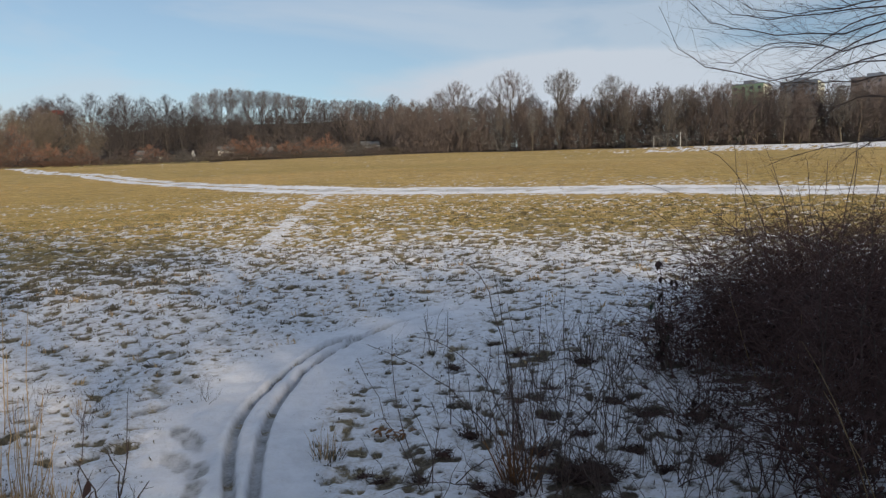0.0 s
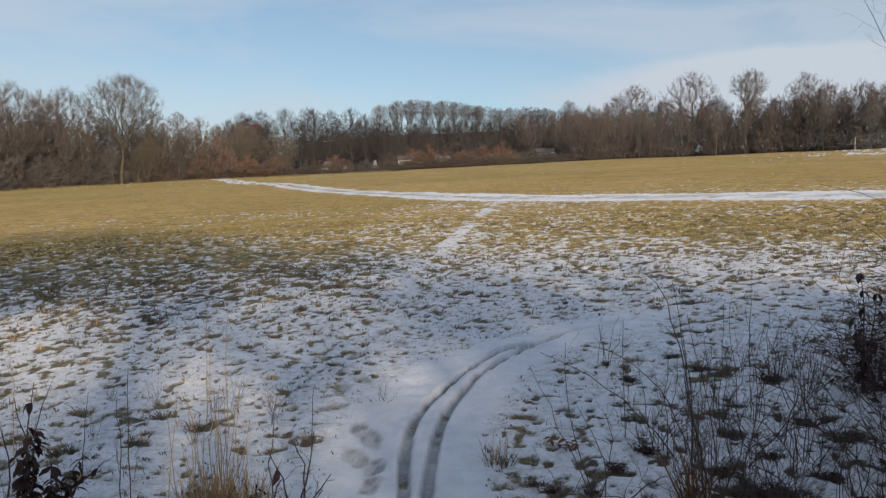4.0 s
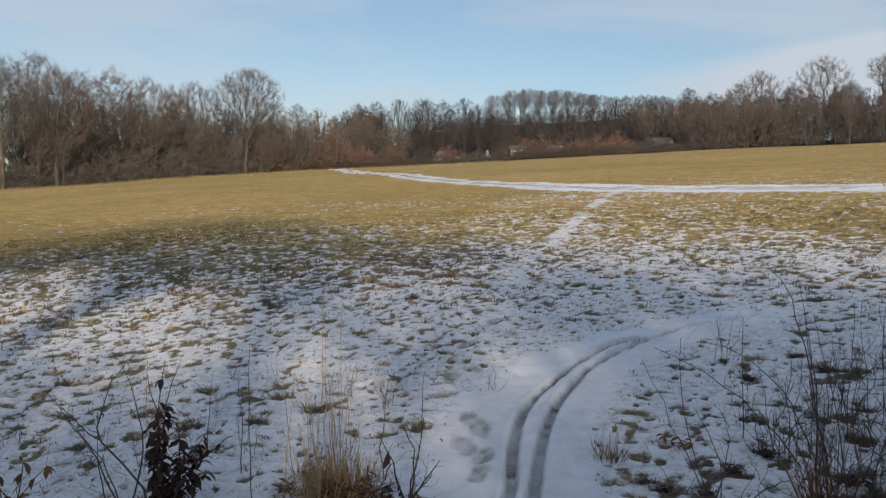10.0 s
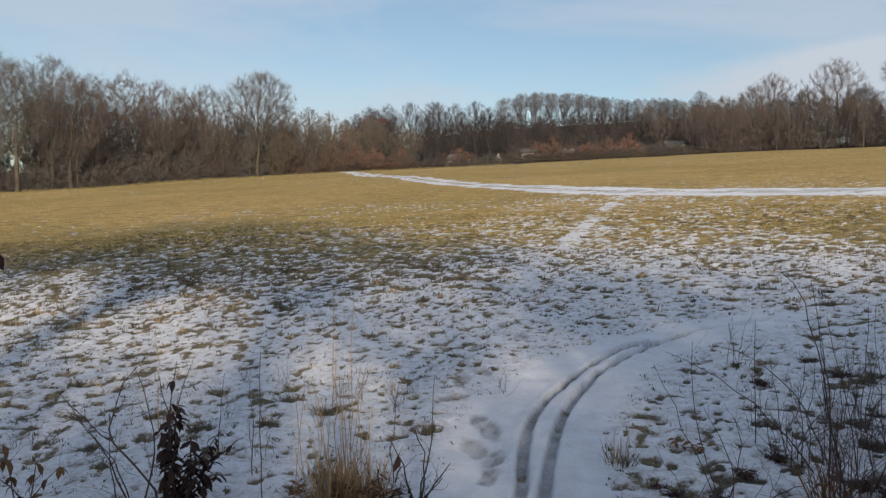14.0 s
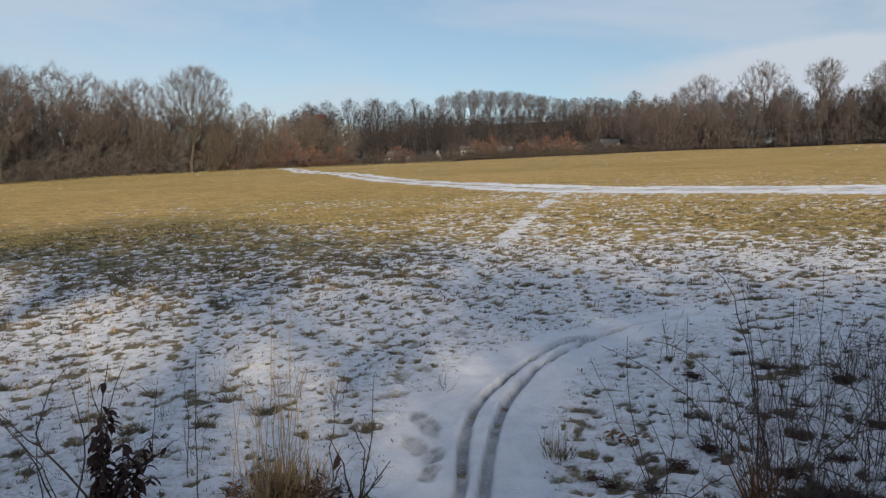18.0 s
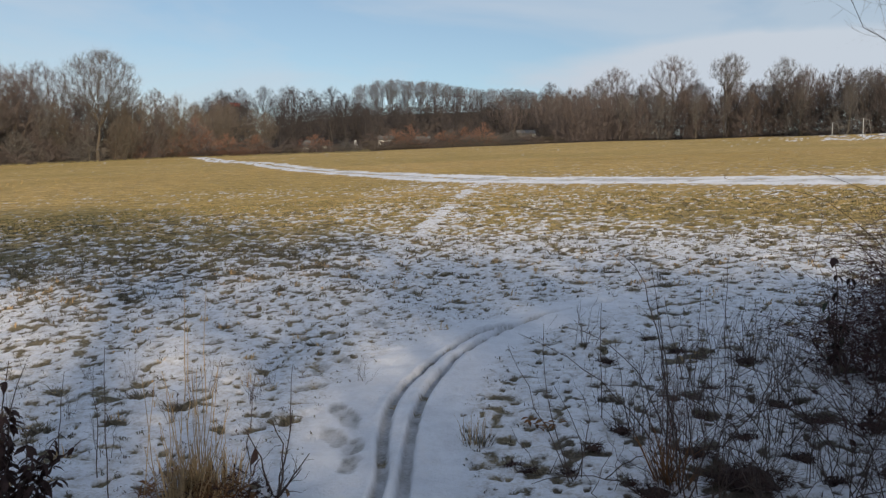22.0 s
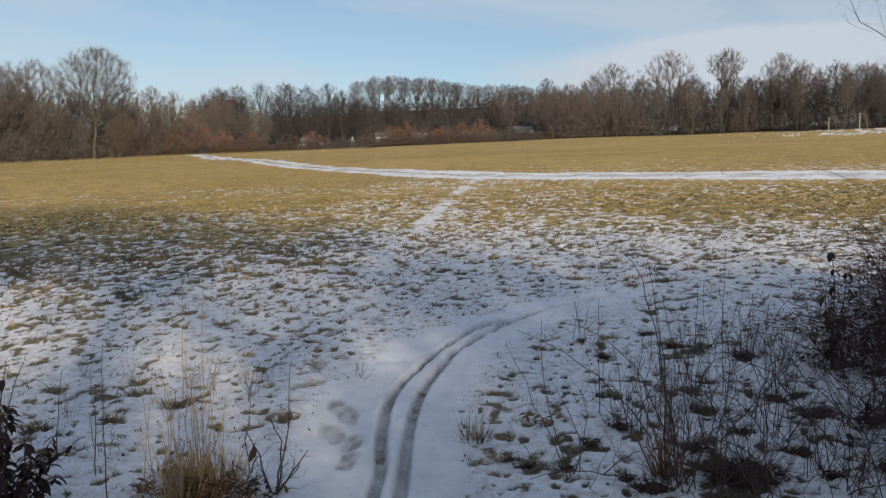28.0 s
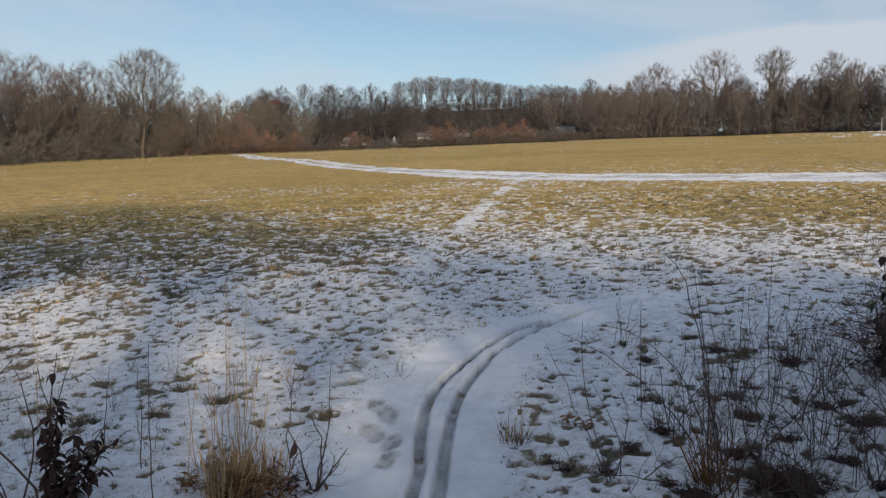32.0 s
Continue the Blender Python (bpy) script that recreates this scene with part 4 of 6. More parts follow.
def garden_hut(x, y, w, d, h, label, roof_mat, wall_mat, turn):
    ob = thing("garden_hut", x, y, label, "shed", "huts of the garden plots", turn=turn)
    part("wall", boxes((-w / 2, w / 2, -d / 2, d / 2, -1.2, h)).mesh("hut_wall", wall_mat, False), ob)
    r = Heap()
    for sgn in (-1, 1):
        s = len(r.v)
        r.v += [Vector(p) for p in ((-w / 2 - 0.3, sgn * (d / 2 + 0.3), h - 0.05), (w / 2 + 0.3, sgn * (d / 2 + 0.3), h - 0.05), (w / 2 + 0.3, 0, h + 1.0), (-w / 2 - 0.3, 0, h + 1.0),
                                    (-w / 2 - 0.3, sgn * (d / 2 + 0.3), h + 0.05), (w / 2 + 0.3, sgn * (d / 2 + 0.3), h + 0.05), (w / 2 + 0.3, 0, h + 1.1), (-w / 2 - 0.3, 0, h + 1.1))]
        r.f += [tuple(s + i for i in q) for q in ((0, 1, 2, 3), (4, 5, 6, 7), (0, 1, 5, 4), (1, 2, 6, 5), (3, 0, 4, 7))]
    part("roof", r.mesh("hut_roof", roof_mat, False), ob)
    g = Heap()
    s = len(g.v)
    for xx in (-w / 2 + 0.02, w / 2 - 0.02):
        s = len(g.v)
        g.v += [Vector((xx, -d / 2, h)), Vector((xx, d / 2, h)), Vector((xx, 0, h + 0.98))]
        g.f.append((s, s + 1, s + 2))
    part("gable", g.mesh("hut_gable", wall_mat, False), ob)
    win = part("window", boxes((-w * 0.14, w * 0.22, -d / 2 - 0.04, -d / 2 + 0.02, h * 0.38, h * 0.77)).mesh("hut_window", M_WALL_PALE, False), ob)
    part("pane", boxes((-w * 0.12, w * 0.2, -d / 2 - 0.06, -d / 2 - 0.043, h * 0.4, h * 0.75)).mesh("hut_pane", M_PANE, False), win, "dark glass pane")
    leaf = part("door", boxes((-w * 0.4, -w * 0.22, -d / 2 - 0.04, -d / 2 + 0.02, 0.0, h * 0.85)).mesh("hut_door", M_WHITE if wall_mat is M_WHITE else M_HUT, False), ob)
    part("handle", boxes((-w * 0.26, -w * 0.24, -d / 2 - 0.09, -d / 2 - 0.042, h * 0.40, h * 0.46)).mesh("door_handle", M_NET, False), leaf)
    return ob


garden_hut(-19.7, 214.1, 4.4, 3.2, 2.2, "grey garden hut with a light felt roof", M_ROOF, M_HUT, 8)
garden_hut(-54.0, 197.6, 3.6, 2.4, 1.9, "small white garden hut among shrubs", M_ROOF, M_WHITE, 12)
garden_hut(-89.4, 184.5, 2.0, 2.4, 11.2, "narrow dark house with a red roof behind trees", M_RED, M_HUT, 30)

garden_hut(-66.0, 176.0, 3.0, 2.2, 1.3, "low grey garden shed among rusty shrubs", M_ROOF, M_HUT, -10)
garden_hut(-44.0, 196.0, 3.4, 2.4, 1.5, "low brown garden shed among rusty shrubs", M_ROOF, M_WALL_BROWN, 15)
garden_hut(-33.0, 205.0, 2.6, 2.2, 1.4, "small dark garden shed behind the field", M_ROOF, M_HUT, 0)
for x, y, w, hh, lab in [(-61.5, 160, 1.6, 0.7, "white plastic crate beside the field"), (-58.2, 163, 0.9, 1.0, "white barrel beside the field"), (-49.5, 178, 2.4, 0.5, "low pale board stack on a garden plot"),
                         (-46.5, 184, 1.0, 1.1, "white water barrel on a garden plot"), (-17.0, 208, 0.8, 2.0, "white upright board beside the hut"), (-22.6, 210, 1.4, 0.8, "pale crate beside the hut")]:
    ob = thing("garden_crate", x, y, lab, "crate", "clutter of the garden plots", turn=rng.uniform(-25, 25))
    part("body", boxes((-w / 2, w / 2, -0.4, 0.4, -0.2, hh)).mesh("crate_body", M_WALL_PALE, False), ob)
    part("lid", boxes((-w / 2 - 0.05, w / 2 + 0.05, -0.45, 0.45, hh + 0.004, hh + 0.07)).mesh("crate_lid", M_WHITE, False), ob)
fence = thing("plot_fence", -40.0, 140.0, "low weathered post-and-rail fence along the garden plots", "fence", z=0.0)
fence_pts = [Vector((x, y, float(base_z(x, y)))) for x, y in ((-60 + 2.6 * k, 134.5 + 0.55 * max(0, k - 7) * 2.0) for k in range(21))]
for p in fence_pts:
    hp = Heap()
    hp.tube([p - Vector((-40, 140, 0)) + Vector((0, 0, -0.2)), p - Vector((-40, 140, 0)) + Vector((0, 0, 0.75))], 0.045, 0.04, 6, True)
    part("post", hp.mesh("fence_post", M_BARK), fence)
for a, e in zip(fence_pts[:-1], fence_pts[1:]):
    for zz in (0.6,):
        hp = Heap()
        hp.tube([a - Vector((-40, 140, 0)) + Vector((0, 0, zz)), e - Vector((-40, 140, 0)) + Vector((0, 0, zz))], 0.025, 0.025, 5)
        part("rail", hp.mesh("fence_rail", M_BARK), fence)

tent = thing("garden_tent", -59.9, 190.8, "small white pointed tent on a garden plot", "tent")
h = Heap()
h.v += [Vector(p) for p in ((-0.9, -0.7, 0), (0.7, -0.8, 0), (0.8, 0.7, 0), (-0.8, 0.8, 0), (-0.25, 0, 2.3), (-0.15, 0, 2.3))]
h.f += [(0, 1, 5, 4), (1, 2, 5), (2, 3, 4, 5), (3, 0, 4)]
part("canvas", h.mesh("tent_canvas", M_POST, False), tent)

goal = thing("football_goal", 33.9, 120.3, "white football goal with a sagging net on the snow", "goal", turn=-65.7)
GW, GH, GD = 6.0, 2.4, 1.4
for nm, pts in (("post", [(-GW / 2, 0, -0.1), (-GW / 2, 0, GH)]), ("post", [(GW / 2, 0, -0.1), (GW / 2, 0, GH)]), ("crossbar", [(-GW / 2, 0, GH), (GW / 2, 0, GH)]),
                ("stay", [(-GW / 2, 0, GH), (-GW / 2, 0.9, GH - 0.15), (-GW / 2, GD, 0)]), ("stay", [(GW / 2, 0, GH), (GW / 2, 0.9, GH - 0.15), (GW / 2, GD, 0)])):
    hp = Heap()
    hp.tube([Vector(p) for p in pts], 0.055 if nm == "post" else 0.03, 0.05 if nm == "post" else 0.03, 8, True)
    part(nm, hp.mesh("goal_" + nm, M_POST if nm == "post" else M_NET), goal)
net = Heap()
for i in range(26):
    xx = -GW / 2 + GW * i / 25
    net.tube([Vector((xx, 0.02, GH)), Vector((xx, 0.9, GH - 0.3)), Vector((xx, GD, 0))], 0.004, 0.004, 3)
for j in range(9):
    f = j / 8
    net.tube([Vector((-GW / 2, 0.9 + 1.0 * f, (GH - 0.3) * (1 - f))), Vector((GW / 2, 0.9 + 1.0 * f, (GH - 0.3) * (1 - f)))], 0.004, 0.004, 3)
part("net", net.mesh("goal_net", M_NET), goal)


def tower(x, y, w, d, top, front, flank, label, turn):
    z0 = float(base_z(x, y)) - 2
    hgt = top - z0
    ob = thing("apartment_block", x, y, label, "building", "distant apartment blocks", z=z0, turn=turn)
    part("wall", boxes((-w / 2, w / 2, -d / 2, d / 2, 0, hgt)).mesh("tower_wall", front, False), ob)
    # flank in a paler colour that stands in for sun on this side
    part("side_wall", boxes((w / 2 + 0.004, w / 2 + 0.25, -d / 2 + 0.1, d / 2 - 0.1, 0, hgt - 0.2)).mesh("tower_side", flank, False), ob)
    part("roof", boxes((-w / 2 - 0.2, w / 2 + 0.4, -d / 2 - 0.2, d / 2 + 0.2, hgt, hgt + 0.5), (-w * 0.2, w * 0.15, -d * 0.2, d * 0.2, hgt, hgt + 2.4)).mesh("tower_roof", M_WALL_DARK, False), ob)
    floors = int(hgt // 2.9)
    pane = boxes((-0.8, 0.8, -0.06, 0.03, -0.7, 0.7)).mesh("tower_window", M_PANE, False)
    flankpane = boxes((-0.03, 0.08, -1.1, 1.1, -0.55, 0.55)).mesh("tower_side_window", M_PANE, False)
    for k in range(max(0, floors - 5), floors):
        z = hgt - 1.8 - 2.9 * (floors - 1 - k)
        for i in range(4):
            p = part("window", pane, ob)
            p.location = (-w / 2 + w * (i + 0.5) / 4, -d / 2, z)
        for i in range(2):
            p = part("window", flankpane, ob)
            p.location = (w / 2 + 0.25, -d / 2 + d * (i + 0.5) / 2, z)
    return ob


tower(151.7, 391.7, 15, 13, 64.8, M_WALL_GREEN, M_WALL_PALE, "distant green apartment block with a pale sunlit flank", -38)
tower(176.8, 392, 17, 13, 66.2, M_WALL_DARK, M_WALL_PALE, "distant grey apartment block with a pale sunlit flank", -38)
tower(206, 378, 20, 14, 66.2, M_WALL_BROWN, M_WALL_PALE, "distant brown apartment block above the trees", -38)

# ---- hedge set unseen behind the standing place, whose shade lies on the near snow ----
HEDGE = grow_thicket(51, 8.0, 7.0, 110, 7, 0.085).mesh("hedge_tangle", M_TWIG)
for x, y, h in [(-22, 0, 9), (-17, -2.5, 9), (-12.5, -4, 9.5), (-8.5, -5.5, 9), (-7.6, -6.2, 8.8), (6.8, -6.5, 8.4), (9.5, -7.5, 8.0), (12.5, -9, 8.2), (15.5, -11, 8.8), (19.5, -13, 9.2), (9, -12, 8), (23, -9, 9), (8, -3.6, 4.5),
                (-2.8, -6.9, 4.0), (-0.4, -6.8, 5.0), (1.1, -6.7, 5.3), (2.2, -6.9, 4.8), (3.2, -6.8, 4.4)]:
    ob = new("hedge_shrub", HEDGE)
    ob.matrix_world = pose(x, y, float(base_z(x, y)), 0, 0, rng.uniform(0, 360)) @ Matrix.Diagonal((0.8, 0.8, h / 8.0, 1))
    tagged(ob, "tall bare hedge shrub behind the viewpoint", "shrub", "hedge behind the viewpoint")
# unseen thin shrubs that filter the sun onto the left-hand snow
SPARSE = grow_thicket(52, 6.0, 7.5, 11, 4, 0.028, 0.5).mesh("sparse_tangle", M_TWIG)
for x, y, h in [(0.0, -6.8, 5.2), (2.8, -6.8, 5.6)]:
    ob = new("hedge_shrub", SPARSE)
    ob.matrix_world = pose(x, y, float(base_z(x, y)), 0, 0, rng.uniform(0, 360)) @ Matrix.Diagonal((0.8, 0.8, h / 6.0, 1))
    tagged(ob, "sparse bare hedge shrub behind the viewpoint", "shrub", "hedge behind the viewpoint")
# unseen trees, crowns set high to pass sun below and shade farther out
for x, y, h in [(-3.0, -6.9, 11.6), (-0.2, -6.8, 11.2), (3.0, -6.8, 9.8), (5.5, -8.5, 9.2), (1.5, -9, 11.2)]:
    tree("high", x, y, h, "bare hedge tree with a high dense crown", "trees behind the viewpoint")
# ---- plants near the standing place ----
def v3(x, y, h=0.0):
    return Vector((x, y, ground_at(x, y) + h))


def twiggy(heap, pts, r0, r1, rng, twigs=8, reach=0.18, drop=0.0, sides=5, sub=2, start=0.2, fine=0.55, bends=3, spread=(25, 60)):
    """A stem along pts with small side twigs."""
    heap.tube(pts, r0, r1, sides)
    n = len(pts) - 1
    for k in range(twigs):
        f = start + (1 - start) * (k + rng.random()) / twigs
        i = min(int(f * n), n - 1)
        s = pts[i].lerp(pts[i + 1], f * n - i)
        dd = aside((pts[i + 1] - pts[i]).normalized(), radians(rng.uniform(*spread)), rng.uniform(0, 6.283))
        length = reach * rng.uniform(0.5, 1.2)
        mid = bend_line(s, dd, length, bends, 0.16, 0.05 - drop, rng)
        rr = (r0 + (r1 - r0) * f) * fine
        heap.tube(mid, rr, rr * 0.4, 3)
        for _ in range(sub):
            q = mid[rng.randint(1, bends)]
            heap.spike(q, q + aside(dd, radians(rng.uniform(20, 60)), rng.uniform(0, 6.283)) * (length * rng.uniform(0.25, 0.55)), rr * 0.5)


def arc(p, q, sag, n=7, rng=None, wob=0.0):
    """A curved line from p to q that rises by sag in between."""
    out = []
    for i in range(n + 1):
        t = i / n
        o = p.lerp(q, t) + Vector((0, 0, sag * 4 * t * (1 - t)))
        if rng and 0 < i < n:
            o += Vector((rng.gauss(0, wob), rng.gauss(0, wob), rng.gauss(0, wob)))
        out.append(o)
    return out


def grass_clump(seed, blades, height, spread, mat, name, lean=0.35, width=0.0022):
    rng = random.Random(seed)
    h = Heap()
    for _ in range(blades):
        a, q = rng.uniform(0, 6.283), math.sqrt(rng.random())
        p = Vector((math.cos(a) * q * spread, math.sin(a) * q * spread, -0.01))
        ln = height * rng.uniform(0.35, 1.0)
        b = rng.uniform(0, 6.283)
        tip = p + Vector((math.cos(a) * q * lean * ln + math.cos(b) * 0.16 * ln, math.sin(a) * q * lean * ln + math.sin(b) * 0.16 * ln, ln * rng.uniform(0.6, 1.0)))
        fl = Vector((math.cos(b + 1.3), math.sin(b + 1.3), 0))
        h.blade(p, tip, width * rng.uniform(0.7, 1.5), Vector((math.cos(b) * -0.05 * ln, math.sin(b) * -0.05 * ln, 0.06 * ln)), fl)
    return h.mesh(name, mat, True)


def place_leaf(parent, mesh, p, d, n, size, name="leaf"):
    """A leaf as a part of its own: p and d in the parent's frame."""
    d = d.normalized()
    u = d.cross(n)
    if u.length < 1e-4:
        u = d.cross(Vector((1, 0, 0.2)))
    u.normalize()
    w = u.cross(d)
    ob = new(name, mesh)
    ob.parent = parent
    ob.matrix_local = Matrix(((d.x, u.x, w.x, p.x), (d.y, u.y, w.y, p.y), (d.z, u.z, w.z, p.z), (0, 0, 0, 1))) @ Matrix.Scale(size, 4)
    return ob


def leaf_mesh(name, mat, length=1.0, width=0.42, curl=0.3):
    h = Heap()
    h.leaf(Vector((0, 0, 0)), Vector((1, 0, 0)), Vector((0, 0, 1)), length, width, curl)
    return h.mesh(name, mat)


LEAVES = [leaf_mesh("withered_leaf_" + c, M_LEAF_DRY, 1.0, w, k) for c, w, k in (("a", 0.42, 0.35), ("b", 0.5, 0.6), ("c", 0.36, 0.15))]
TAN_LEAVES = [leaf_mesh("tan_leaf_" + c, M_LEAF_TAN, 1.0, w, k) for c, w, k in (("a", 0.4, 0.3), ("b", 0.5, 0.6))]


def rise(root, tip, rng, wob=0.012, n=6, bow=0.0):
    pts = arc(root, tip, 0.0, n, rng, wob)
    side = Vector((rng.gauss(0, 1), rng.gauss(0, 1), 0)) * bow
    return [p + side * (4 * (i / n) * (1 - i / n)) for i, p in enumerate(pts)]


def stems_of(ob, origin, tips, rng, mat, r0=0.006, r1=0.0016, twigs=4, reach=0.12, name="stem", bow=0.02, foot=0.03, sub=2, start=0.25):
    """Stems from one root to given tips (world), each a part."""
    lines = []
    for tip in tips:
        root = Vector((rng.gauss(0, foot), rng.gauss(0, foot), -0.03))
        pts = rise(root, Vector(tip) - origin, rng, 0.0025 + 0.005 * (Vector(tip) - origin).length, 7, bow)
        h = Heap()
        twiggy(h, pts, r0 * rng.uniform(0.8, 1.2), r1, rng, twigs, reach, 0.0, 5, sub, start)
        part(name, h.mesh(name, mat), ob)
        lines.append(pts)
    return lines


def on_ground(name, x, y, label, category, group=""):
    ob = thing(name, x, y, label, category, group)
    return ob, Vector((x, y, ground_at(x, y)))


# dark withered plant with hanging leaves
r2 = random.Random(5)
ob, o = on_ground("withered_plant", -2.76, 3.26, "dark withered plant with limp brown leaves in the snow", "plant")
lines = stems_of(ob, o, [(-2.75, 3.27, 0.97), (-2.82, 3.22, 0.90), (-2.69, 3.31, 0.95), (-2.57, 3.40, 0.60), (-2.62, 3.38, 0.45), (-2.80, 3.2, 0.62), (-2.50, 3.45, 0.55), (-2.66, 3.34, 0.42), (-2.72, 3.22, 0.50), (-2.56, 3.36, 0.38), (-2.72, 3.34, 0.56), (-2.67, 3.33, 0.48), (-2.76, 3.28, 0.72)], r2, M_STEM, 0.006, 0.0018, 3, 0.08)
for i, pts in enumerate(lines):
    for k in range(24 if i in (0, 1, 5) else 26):
        f = r2.uniform(0.1, 0.72 if i < 3 else 1.0)
        j = min(int(f * 7), 6)
        p = pts[j].lerp(pts[j + 1], f * 7 - j)
        a = r2.uniform(0, 6.283)
        d = Vector((math.cos(a), math.sin(a), r2.uniform(-0.9, 0.15)))
        place_leaf(ob, r2.choice(LEAVES), p, d, Vector((r2.gauss(0, 0.5), r2.gauss(0, 0.5), 1)), r2.uniform(0.038, 0.080))
for pts, f in ((lines[0], 0.95), (lines[0], 0.88), (lines[0], 0.8), (lines[3], 0.98)):
    a = r2.uniform(0, 6.283)
    place_leaf(ob, LEAVES[1], pts[int(f * 7)], Vector((math.cos(a), math.sin(a), -0.5)), Vector((0, 0, 1)), 0.06)

# clump of dead straw grass
ob, o = on_ground("straw_grass", -1.94, 3.55, "clump of dead straw-coloured grass standing out of the snow", "grass clump", "dead grass clumps")
for i, (dx, dy) in enumerate(((0, 0), (0.07, 0.03), (-0.08, 0.05), (0.13, 0.08), (-0.02, -0.08))):
    p = part("tussock", grass_clump(60 + i, 72, 0.38, 0.080, M_STRAW, "straw_blades", 0.24, 0.0036), ob)
    p.location = (dx, dy, 0)
for i in range(36):
    h = Heap()
    a = Vector((r2.gauss(0, 0.07), r2.gauss(0, 0.06), -0.02))
    b = a + Vector((r2.gauss(0, 0.06), r2.gauss(0, 0.08), r2.uniform(0.30, 0.72)))
    h.tube(rise(a, b, r2, 0.006, 5), 0.0026, 0.0012, 4)
    part("stalk", h.mesh("stalk", M_STRAW), ob)
for k, (dx, dy, rr, n, mat) in enumerate(((0.17, -0.03, 0.20, 300, M_LEAF_TAN), (-0.15, 0.02, 0.16, 220, M_LEAF_TAN), (0.14, 0.05, 0.28, 380, M_LEAF_DRY))):
    h = Heap()
    for _ in range(n):
        a, q = r2.uniform(0, 6.283), math.sqrt(r2.random())
        p = Vector((dx + math.cos(a) * q * rr, dy + math.sin(a) * q * rr * 0.7, 0.16 * (1 - q * q) * r2.random() + 0.01))
        d = Vector((r2.gauss(0, 1), r2.gauss(0, 1), r2.gauss(0.4, 0.6)))
        if r2.random() < 0.5:
            h.leaf(p, d, Vector((r2.gauss(0, 1), r2.gauss(0, 1), 1)), r2.uniform(0.03, 0.06), r2.uniform(0.006, 0.016), 0.5)
        else:
            h.tube(bend_line(p, d, r2.uniform(0.06, 0.16), 4, 0.3, -0.05, r2), 0.0014, 0.0007, 3)
    tagged(part("base_litter", h.mesh("matted_litter", mat), ob, "matted rusty dead blades at the foot"), kind="stuff")

# pale single stalks
for x, y, top, lx, ly, mat in [(-2.31, 3.40, 1.04, -2.32, 3.39, M_STEM), (-2.51, 4.76, 1.19, -2.51, 4.76, M_STRAW), (-2.78, 4.95, 1.24, -2.79, 4.96, M_STRAW), (-2.45, 4.4, 0.98, -2.46, 4.42, M_STRAW),
                               (-1.84, 4.56, 0.74, -1.83, 4.56, M_STEM), (-1.80, 3.9, 0.83, -1.78, 3.92, M_STEM), (-2.62, 3.75, 0.80, -2.63, 3.74, M_STEM), (-3.05, 4.0, 0.75, -3.0, 4.0, M_STEM),
                               (-3.6, 4.1, 1.0, -3.62, 4.1, M_STRAW), (0.05, 4.9, 1.15, 0.03, 4.9, M_STEM), (0.62, 5.1, 1.25, 0.63, 5.1, M_STEM), (1.02, 6.6, 1.35, 1.02, 6.6, M_STEM)]:
    ob, o = on_ground("dry_stalk", x, y, "single thin dry stalk standing in the snow", "stalk", "dry stalks")
    h = Heap()
    twiggy(h, rise(Vector((0, 0, -0.03)), Vector((lx, ly, top)) - o, r2, 0.006, 6, 0.01), 0.0035, 0.0013, r2, 4, 0.05, 0.0, 5, 1, 0.4)
    part("stem", h.mesh("stem", mat), ob)

# broken twigs with two hanging leaves
ob, o = on_ground("twig_sprout", -1.55, 3.63, "bare dark twig sprout with two hanging leaves", "sprout")
lines = stems_of(ob, o, [(-1.68, 3.57, 0.63), (-1.47, 3.66, 0.71), (-1.43, 3.68, 0.41), (-1.56, 3.62, 0.66), (-1.38, 3.66, 0.5)], r2, M_STEM, 0.006, 0.002, 4, 0.10)
place_leaf(ob, LEAVES[0], lines[0][4], Vector((-0.6, -0.2, -0.6)), Vector((0, 0, 1)), 0.085)
place_leaf(ob, LEAVES[1], lines[0][5], Vector((0.1, -0.2, -0.9)), Vector((0, 1, 0.2)), 0.08)
place_leaf(ob, TAN_LEAVES[0], lines[2][3], Vector((0.5, -0.2, -0.6)), Vector((0, 0, 1)), 0.06)

# bare arching branch and its neighbours at the foot of the bank
ob, o = on_ground("bare_sprout", -2.95, 3.15, "bare crooked branch rising from the snow", "sprout")
lines = stems_of(ob, o, [(-3.05, 3.12, 0.63), (-2.97, 3.2, 0.95), (-3.17, 3.0, 0.72), (-3.22, 2.95, 0.84)], r2, M_STEM, 0.005, 0.0014, 6, 0.16, bow=0.05)
ob, o = on_ground("crooked_branch", -2.720, 3.110, "bare crooked forked branch standing in the snow", "branch")
for nm, pts, r0, r1 in (("bough", [(-2.75, 3.11, 0.35), (-2.82, 3.05, 0.48), (-2.9, 2.99, 0.6), (-2.92, 2.98, 0.67), (-2.9, 3.01, 0.79), (-2.88, 3.03, 0.89), (-2.84, 3.09, 0.97)], 0.0065, 0.002),
                        ("side_branch", [(-2.91, 2.99, 0.61), (-2.93, 2.94, 0.65), (-2.98, 2.87, 0.76), (-3.02, 2.82, 0.83)], 0.004, 0.0012)):
    line = [Vector(p) - o for p in pts]
    if nm == "bough":
        line.insert(0, Vector((0.02, 0, -0.04)))
    h = Heap()
    twiggy(h, line, r0, r1, r2, 9, 0.10, 0.0, 6, 2, 0.35)
    part(nm, h.mesh(nm, M_STEM), ob)
ob, o = on_ground("leafy_sprout", -3.25, 2.75, "low sprout with rusty withered leaves", "sprout")
